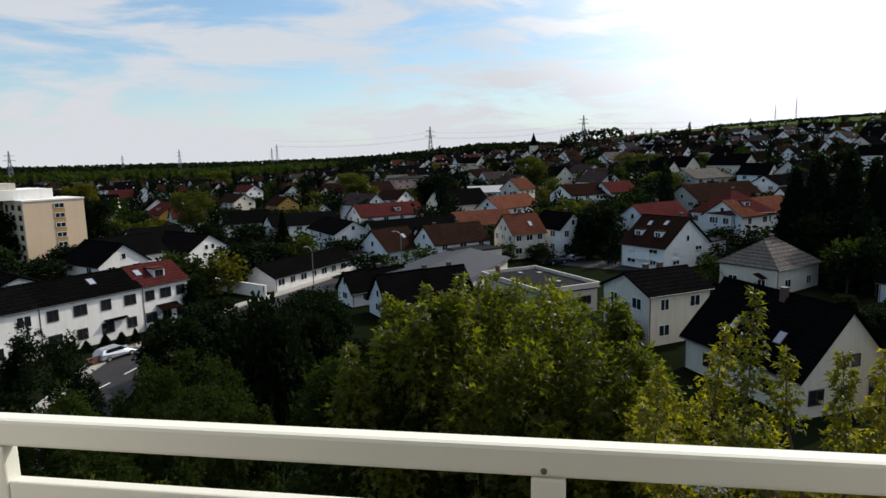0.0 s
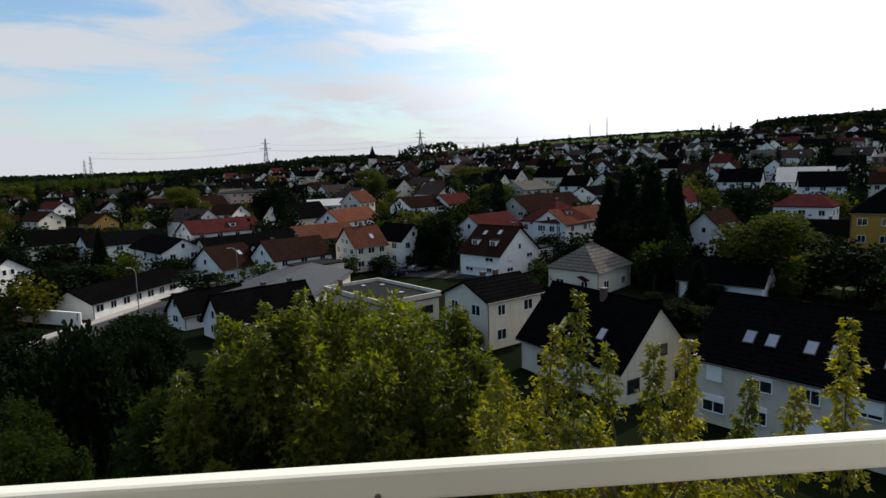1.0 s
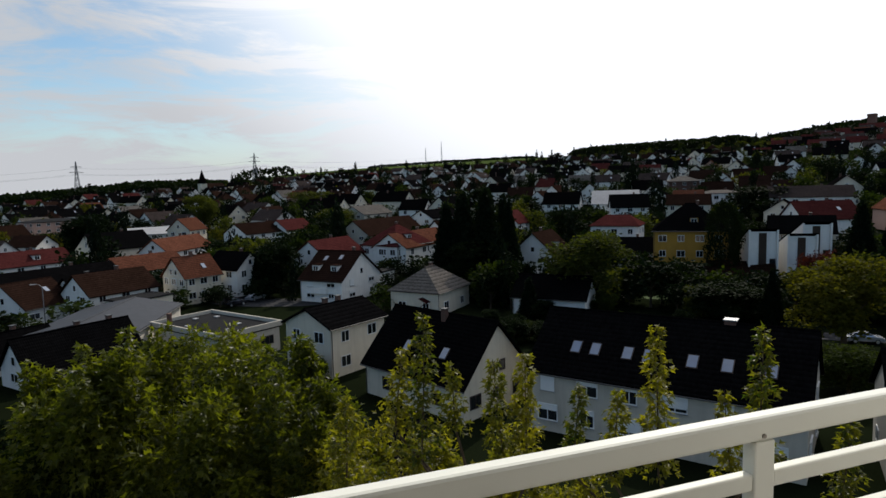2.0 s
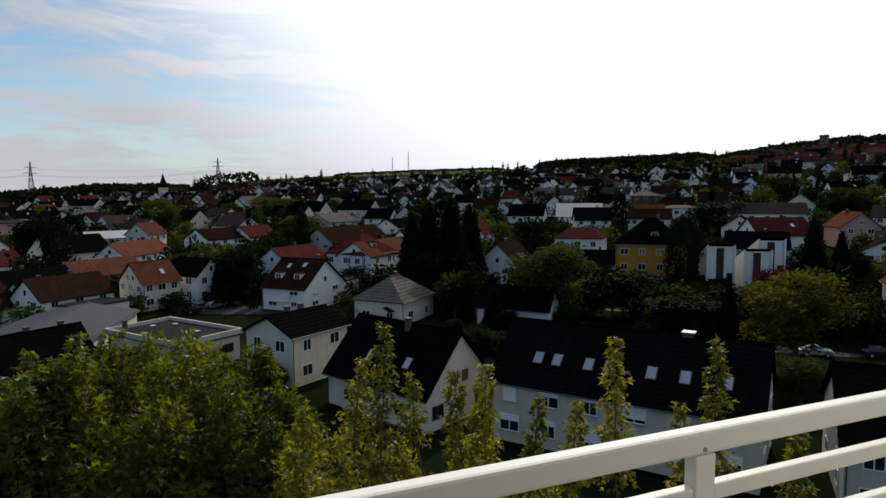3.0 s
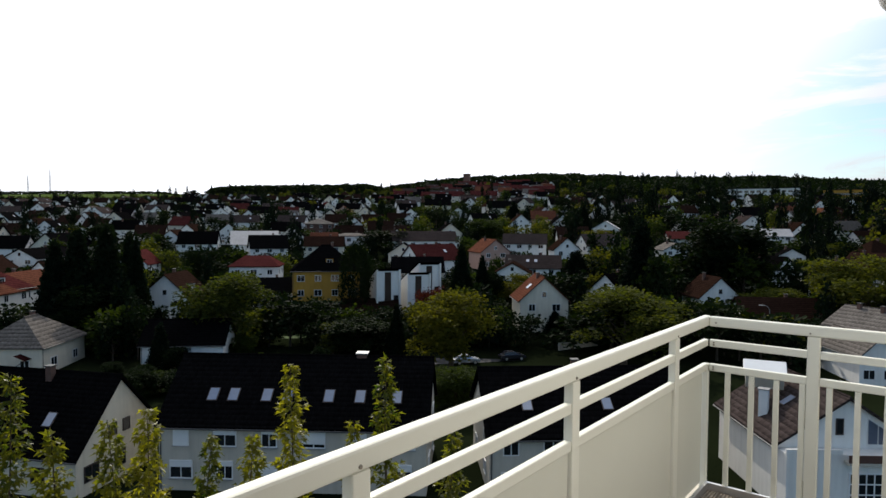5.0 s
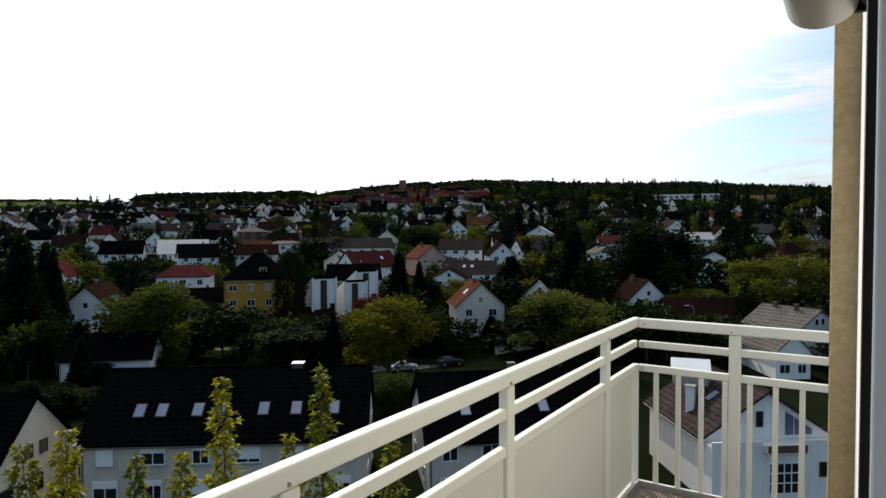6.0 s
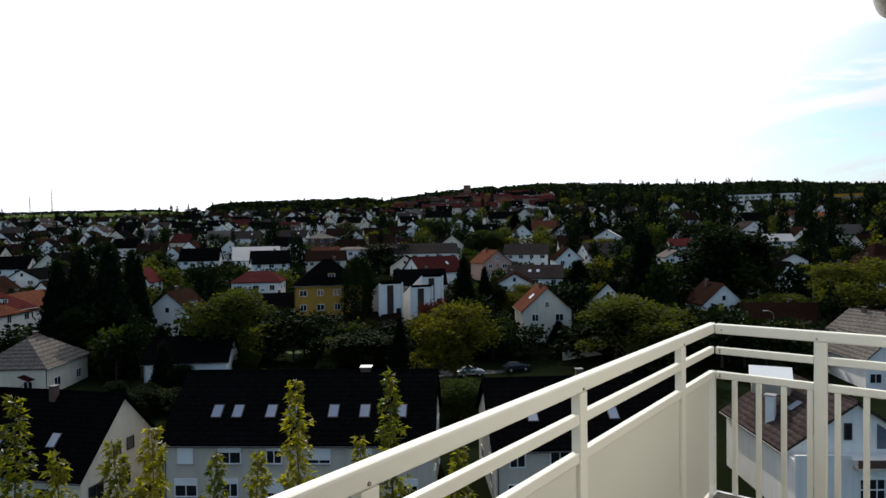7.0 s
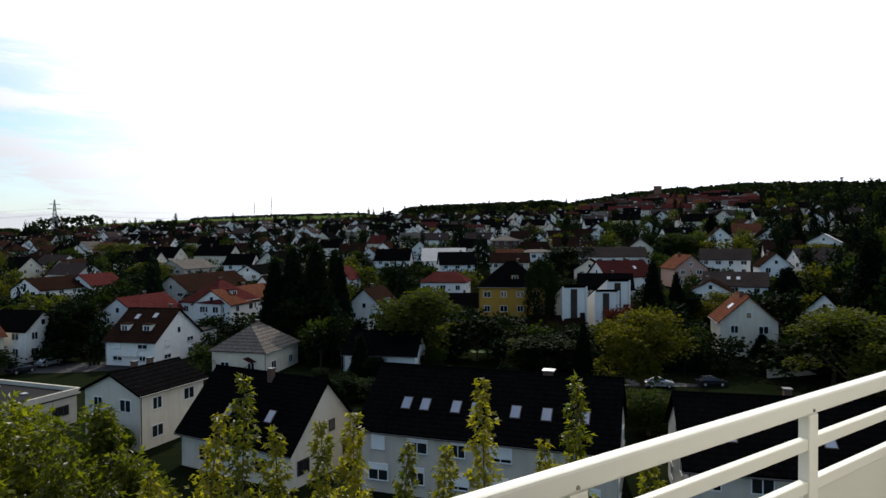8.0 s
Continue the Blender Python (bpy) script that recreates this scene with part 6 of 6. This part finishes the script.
tree("green2", -72.0, 136.0, 1.9, 1.6, "clipped green garden hedge bush")
tree("green2", -69.4, 133.3, 1.9, 1.6, "clipped green garden hedge bush")
tree("green2", -66.8, 130.6, 1.9, 1.6, "clipped green garden hedge bush")
tree("green2", -64.2, 127.9, 1.9, 1.6, "clipped green garden hedge bush")
tree("green2", -61.6, 125.2, 1.9, 1.6, "clipped green garden hedge bush")
tree("green2", -59.0, 122.5, 1.9, 1.6, "clipped green garden hedge bush")
tree("green2", -56.4, 119.8, 1.9, 1.6, "clipped green garden hedge bush")
tree("green2", -53.8, 117.1, 1.9, 1.6, "clipped green garden hedge bush")
tree("green2", -51.2, 114.4, 1.9, 1.6, "clipped green garden hedge bush")
tree("darkbroad", 3.5, 74.5, 2.8, 1.5, "dark garden shrub beside the white house")
tree("green2", 8.9, 70.9, 3.3, 1.1, "dark garden shrub beside the white house")
tree("green2", 9.1, 70.5, 2.5, 1.1, "dark garden shrub beside the white house")
tree("green2", 7.8, 69.6, 2.1, 1.4, "dark garden shrub beside the white house")
tree("green2", 5.1, 72.5, 1.9, 1.1, "dark garden shrub beside the white house")
tree("darkbroad", 8.2, 73.8, 3.3, 1.2, "dark garden shrub beside the white house")
tree("green2", 9.2, 68.5, 3.4, 1.5, "dark garden shrub beside the white house")
tree("darkbroad", -5.4, 69.5, 6.1, 3.2, "dark garden tree behind the maples")
tree("darkbroad", -18.7, 59.9, 3.3, 2.3, "dark garden tree behind the maples")
tree("darkbroad", -14.9, 67.7, 3.5, 2.4, "dark garden tree behind the maples")
tree("darkbroad", -8.2, 67.6, 6.9, 3.1, "dark garden tree behind the maples")
tree("darkbroad", -14.9, 62.7, 5.8, 2.1, "dark garden tree behind the maples")
tree("darkbroad", -3.7, 59.9, 5.4, 3.0, "dark garden tree behind the maples")
tree("darkbroad", -3.9, 62.4, 5.2, 2.3, "dark garden tree behind the maples")
tree("darkbroad", -8.1, 56.0, 4.9, 2.8, "dark garden tree behind the maples")
tree("green2", 54.1, 75.4, 3.1, 1.6, "dark garden shrub behind the terrace")
tree("darkbroad", 53.3, 75.3, 2.7, 2.3, "dark garden shrub behind the terrace")
tree("green2", 44.2, 74.4, 3.0, 1.5, "dark garden shrub behind the terrace")
tree("darkbroad", 48.2, 88.1, 3.2, 2.1, "dark garden shrub behind the terrace")
tree("green2", 58.6, 86.2, 3.8, 2.2, "dark garden shrub behind the terrace")
tree("green2", 40.6, 77.6, 2.6, 1.7, "dark garden shrub behind the terrace")
tree("darkbroad", 48.9, 73.6, 3.2, 1.5, "dark garden shrub behind the terrace")
tree("darkbroad", 45.5, 75.4, 3.5, 1.5, "dark garden shrub behind the terrace")
tree("darkbroad", 38.4, 78.3, 3.4, 1.7, "dark garden shrub behind the terrace")
tree("darkbroad", 39.1, 88.4, 2.4, 1.5, "dark garden shrub behind the terrace")
tree("darkbroad", 41.3, 74.2, 3.1, 2.3, "dark garden shrub behind the terrace")
tree("darkbroad", 37.3, 76.0, 3.4, 2.3, "dark garden shrub behind the terrace")
tree("darkbroad", 60.0, 69.4, 3.9, 1.5, "dark garden shrub behind the terrace")
tree("darkbroad", 49.3, 70.2, 3.6, 2.3, "dark garden shrub behind the terrace")
tree("darkbroad", 48.0, 66.2, 2.8, 2.2, "dark garden shrub behind the terrace")
tree("darkbroad", 40.2, 82.1, 2.8, 1.7, "dark garden shrub behind the terrace")
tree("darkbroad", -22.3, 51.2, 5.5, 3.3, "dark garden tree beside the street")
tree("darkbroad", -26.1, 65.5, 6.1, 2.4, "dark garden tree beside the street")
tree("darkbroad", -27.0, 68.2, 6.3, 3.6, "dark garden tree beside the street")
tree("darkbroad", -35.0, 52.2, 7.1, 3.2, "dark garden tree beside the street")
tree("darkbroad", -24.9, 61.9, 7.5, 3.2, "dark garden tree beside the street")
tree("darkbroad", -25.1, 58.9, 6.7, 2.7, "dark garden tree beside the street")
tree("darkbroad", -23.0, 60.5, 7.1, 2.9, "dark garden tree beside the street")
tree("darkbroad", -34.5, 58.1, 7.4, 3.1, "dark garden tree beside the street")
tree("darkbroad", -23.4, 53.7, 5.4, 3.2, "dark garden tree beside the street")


near_tree(-1.4, 15.4, 18.0, 4.2, 9.5, "maple", 6400, 9, 0.175, "large green maple with sunlit crown below the balcony", 3, lumps=64, tufts=46)
near_tree(-4.2, 14.4, 16.4, 2.7, 9.0, "green", 3200, 9, 0.17, "green maple beside the large one", 4, lumps=50, tufts=22)
near_tree(1.0, 13.6, 17.8, 2.3, 9.0, "maple", 2700, 9, 0.165, "green maple with pointed sprays below the balcony", 8, lumps=44, tufts=20)
near_tree(2.9, 11.8, 16.6, 2.4, 9.0, "shoot", 2400, 9, 0.13, "yellowish green maple below the balcony", 5, lumps=44, tufts=16)
near_tree(5.2, 8.6, 16.4, 2.4, 9.0, "shoot", 2600, 9, 0.11, "young yellow-green maple close below the railing", 6, lumps=44, tufts=12)
near_tree(7.6, 5.0, 15.6, 2.2, 9.0, "shoot", 1900, 9, 0.11, "young yellow-green maple below the railing corner", 7)
shoot_tree(4.2, 8.6, 16.0, "young maple with tall leafy leaders", ((3.31, 8.93, 19.88, 2.6, 0.30), (2.96, 9.03, 19.30, 1.5, 0.22), (1.97, 9.25, 18.50, 1.8, 0.42), (4.39, 8.52, 19.06, 2.0, 0.28), (4.88, 8.30, 19.17, 2.2, 0.28), (3.75, 8.8, 18.95, 1.2, 0.18)), 11)
shoot_tree(7.0, 6.8, 15.5, "young maple with tall leafy leaders", ((5.69, 7.85, 18.65, 1.6, 0.20), (6.21, 7.50, 18.61, 1.6, 0.24), (6.67, 7.17, 19.70, 2.5, 0.28), (7.82, 6.11, 19.75, 2.2, 0.24), (7.45, 6.5, 18.7, 1.4, 0.22), (8.5, 5.2, 18.5, 1.2, 0.20)), 12)
near_tree(-11.6, 11.5, 15.9, 2.4, 6.0, "green", 4200, 9, 0.125, "green maple below the balcony beside the street", 21, lumps=44)
near_tree(-13.4, 19.8, 14.2, 2.9, 5.0, "green", 4600, 9, 0.135, "dark green maple below the balcony", 22, lumps=50)
near_tree(-7.9, 9.6, 15.0, 2.3, 6.0, "maple", 2400, 9, 0.14, "green maple close below the balcony", 23, lumps=44)
near_tree(-20.3, 19.4, 15.4, 3.2, 5.0, "dark", 4600, 9, 0.15, "dark green tree beside the street", 24, lumps=44)


# ---- the town: repeated houses and trees ----
def local_matrix(o, top):
    m = Matrix.Identity(4)
    while o is not top:
        m = o.matrix_basis @ m
        o = o.parent
    return m


def joined(name, items, label, category):
    """Many far copies of things as one object: items are (thing, pose)."""
    cache, slots = {}, []
    V, Fc, MI = [], [], []
    base = 0
    for ob, m in items:
        if ob.name not in cache:
            vs, fs, mi = [], [], []
            n0 = 0
            for o in ob.children_recursive:
                me, lm = o.data, local_matrix(o, ob)
                for mt in me.materials:
                    if mt not in slots:
                        slots.append(mt)
                idx = [slots.index(mt) for mt in me.materials]
                vs.append(np.array([tuple(lm @ v.co) for v in me.vertices]))
                fs += [[n0 + k for k in p.vertices] for p in me.polygons]
                mi += [idx[p.material_index] for p in me.polygons]
                n0 += len(me.vertices)
            cache[ob.name] = (np.concatenate(vs), fs, mi)
        vs, fs, mi = cache[ob.name]
        mm = np.array(m)
        V.append(vs @ mm[:3, :3].T + mm[:3, 3])
        Fc += [[base + k for k in f] for f in fs]
        MI += mi
        base += len(vs)
    me = bpy.data.meshes.new(name)
    me.from_pydata(np.concatenate(V).tolist(), [], Fc)
    for mt in slots:
        me.materials.append(mt)
    me.polygons.foreach_set("material_index", MI)
    me.update()
    return tagged(new(name, me), label, category, kind="stuff")


def low_enough(x, y, half, houses):
    """Greatest height at a place that leaves the houses behind it open to the balcony."""
    r, az = math.hypot(x, y), math.atan2(-x, y)
    best = 99.0
    for d, a, hw, zb, he in houses:
        if r < d and abs(az - a) < hw + half / r * 0.8:
            best = min(best, 22 + (zb + he * 0.28 - 22) * r / d - ground_z(x, y))
    return best


def scatter():
    rng = random.Random(7)
    TAKEN.extend(((-66, 108, 9), (-58, 104, 8), (-72, 114, 7), (18, 111, 8), (8, 114, 8), (-1, 114, 8), (28, 113, 6)))        # open gardens and yards
    named = []
    for o in scene.objects:
        if o.parent is None and o.name.split(".")[0] in ("house", "modern_house", "flat_workshop", "annexe", "apartment_block"):
            x, y = o.matrix_basis.translation.x, o.matrix_basis.translation.y
            d = math.hypot(x, y)
            named.append((d, math.atan2(-x, y), 5.0 / d, ground_z(x, y), 8.0))
    variants = [
        ("white", "dark", 12, 9, 5.2, 9.0, 0, "white town house with a dark tiled roof"), ("white", "brown", 11, 9, 4.6, 8.6, 0, "white town house with a brown tiled roof"),
        ("cream", "red", 12, 10, 5.0, 9.0, 0, "cream town house with a red tiled roof"), ("white", "purple", 14, 9, 5.4, 8.8, 0, "white town house with a purplish roof"),
        ("grey", "brown", 10, 10, 5.4, 9.4, 4.5, "grey town house with a brown hipped roof"), ("white", "grey", 12, 9, 4.4, 8.2, 0, "white town house with a grey slate roof"),
        ("cream", "dark", 16, 10, 5.6, 9.6, 0, "cream double house with a dark roof"), ("pink", "orange", 11, 9, 5.2, 8.8, 0, "salmon town house with an orange roof"),
        ("brick", "red", 20, 9, 5.6, 9.0, 0, "brick terrace with a red tiled roof"),
    ]
    made, far = {}, []
    spots = []
    r = 150.0
    while r < 930:
        step = 15 + r * 0.009
        n = int(radians(155) * r / step)
        for i in range(n):
            az = -103 + 155 * (i + rng.uniform(0.15, 0.85)) / n
            rr = r + rng.uniform(-4, 4)
            if az > 24 and r > 620 or az > -29 and r > 640 or az < -62 and r > 540 or r > 780 or (-47 < az < -31 and r > 700):
                continue
            spots.append((az, rr))
        r += 18 + r * 0.020
    k = 0
    for az, rr in spots:
        x, y = polar(az, rr)
        wooded = 0.5 if az < -62 else 0.34 if az > 10 else 0.30 if rr < 380 else 0.18
        if rng.random() < wooded or not free(x, y, 6.0) or low_enough(x, y, 6.0, named) < 6.5:
            continue
        hill = -61 < az < -46 and rr > 480
        v = rng.choices(range(9), (7, 7, 1, 3, 2, 1, 3, 0.5, 0) if not hill else (2, 2, 2, 2, 2, 1, 1, 1, 3))[0]
        wl, rf, L, W, e, rd, hp, lab = variants[v]
        grid = 40 if az > -30 else -42
        rot = grid + rng.choice((0, 90)) + rng.uniform(-14, 14) if not hill else az + rng.uniform(-8, 8)
        m = pose(x, y, ground_z(x, y) - 0.05, 0, 0, rot)
        if v not in made:
            ob = house(x, y, rot, L, W, e, rd, wl, rf, hip=hp, front=2, back=0, g0=2, g1=2, storeys=2, chim=((0.15, 0.15),), gutter=False, label=lab, sky=((0.2, 0.5, -1),) if v in (0, 3) else (), simple=True)
            made[v] = tagged(ob, group="houses of the town")
        else:
            if k < 185:
                copy_thing(made[v], m)
            else:
                far.append((made[v], m))
            TAKEN.append((x, y, 0.5 * math.hypot(L, W)))
        k += 1
    joined("far_houses", far, "many far town houses with tiled roofs", "houses")
    # garden and street trees between the houses
    kinds = (("far_green", "green garden tree"), ("far_dark", "dark green garden tree"), ("far_olive", "olive green garden tree"), ("far_cone", "dark garden conifer"), ("far_yellow", "yellowing garden tree"))
    proto, fart, spots = {}, [], []
    for i in range(24000):
        if len(spots) >= 2900:
            break
        az = rng.uniform(-103, 52)
        rr = 108 + 830 * rng.random() ** 1.7
        if az > 24 and rr > 800 or (-28 < az < -4 and rr > 790):
            continue
        x, y = polar(az, rr)
        s = rng.uniform(2.2, 4.4) * (1.3 if az < -62 else 1.0)
        if not free(x, y, s * 0.2):
            continue
        kd = rng.choices(range(5), (4, 10, 2, 4 if az > -60 else 8, 1))[0]
        hgt = s * (rng.uniform(1.7, 2.3) if kd != 3 else rng.uniform(3.0, 4.2))
        s *= 0.75 if kd == 3 else 1.0
        top = low_enough(x, y, s, named)
        if top < 1.2:
            continue
        if top < hgt:
            s, hgt, kd = min(s, max(1.0, top * 0.8)), top, 1 if kd == 3 else kd
        spots.append((rr, x, y, s, hgt, kd, rng.randrange(3), rng.uniform(0, 360)))
        TAKEN.append((x, y, s * 0.6))
    spots.sort()
    for i, (rr, x, y, s, hgt, kd, sd, turn) in enumerate(spots):
        kind, lab = kinds[kd]
        if (kd, sd) not in proto:
            proto[kd, sd] = (tree(kind, x, y, hgt, s, lab + " among the houses", sd, "garden trees"), hgt, s)
            continue
        o, h0, s0 = proto[kd, sd]
        m = pose(x, y, ground_z(x, y), 0, 0, turn) @ Matrix.Diagonal((s / s0, s / s0, hgt / h0, 1))
        if i < 220:
            copy_thing(o, m)
        else:
            fart.append((o, m))
    joined("far_trees", fart, "many far garden trees between the houses", "trees")


def woods(name, label, az0, az1, r0, r1, n, h, leaf, size, seed, dip=0.0):
    """Closed woodland as a roof of many leaf clumps over the ground, with an uneven top."""
    rng = np.random.default_rng(seed)
    az = rng.uniform(az0, az1, n)
    rr = np.sqrt(rng.uniform(r0 ** 2, r1 ** 2, n))
    x, y = -rr * np.sin(np.radians(az)), rr * np.cos(np.radians(az))
    crown = np.array([noise.noise((a / 9, b / 9, seed)) + 0.6 * noise.noise((a / 30, b / 30, seed)) for a, b in zip(x, y)])
    g = np.array([ground_z(a, b) for a, b in zip(x, y)])
    fall = np.clip(np.minimum(az - az0, az1 - az) / (0.12 * (az1 - az0)), 0.0, 1.0) ** 0.5
    z = g + h * (0.25 + 0.75 * fall) * (0.80 + 0.30 * crown) * np.where(rng.uniform(0, 1, n) < 0.5, 1.0, rng.uniform(0.0, 1.0, n))
    d = rng.normal(0, 1, (n, 3))
    d[:, 2] = np.abs(d[:, 2])
    me = leaf_mesh(name, np.stack([x, y, z], 1), d, size * 1.1, LEAF[leaf], rng, droop=0.1, shape=CLUMP_V)
    tagged(new(name, me), label, "woodland", kind="stuff")


scatter()
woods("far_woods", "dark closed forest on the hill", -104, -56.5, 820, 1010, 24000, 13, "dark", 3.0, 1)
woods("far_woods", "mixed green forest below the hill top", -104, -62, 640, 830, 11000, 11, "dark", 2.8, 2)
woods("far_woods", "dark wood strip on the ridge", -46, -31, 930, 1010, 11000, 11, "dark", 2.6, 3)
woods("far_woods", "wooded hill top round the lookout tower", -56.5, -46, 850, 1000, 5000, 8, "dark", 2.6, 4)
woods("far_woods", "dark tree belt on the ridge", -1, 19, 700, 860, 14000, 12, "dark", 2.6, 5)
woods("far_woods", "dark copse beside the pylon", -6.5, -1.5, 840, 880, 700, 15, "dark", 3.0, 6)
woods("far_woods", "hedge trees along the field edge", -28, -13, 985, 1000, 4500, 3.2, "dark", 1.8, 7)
woods("far_woods", "hedge trees below the field", -31, -4, 775, 795, 1500, 2.5, "green", 1.8, 8)
woods("far_woods", "belts of trees in the plain", 18, 54, 800, 1100, 4200, 11, "green", 4.5, 9)
woods("far_woods", "far wooded plain", 12, 56, 1300, 1700, 4500, 11, "dark", 5.0, 10)
woods("far_woods", "far wooded plain near the horizon", 10, 58, 2300, 3000, 4000, 10, "dark", 9.0, 11)
woods("far_woods", "wooded skyline of the plain", 10, 58, 3900, 4400, 3500, 12, "dark", 12.0, 12)
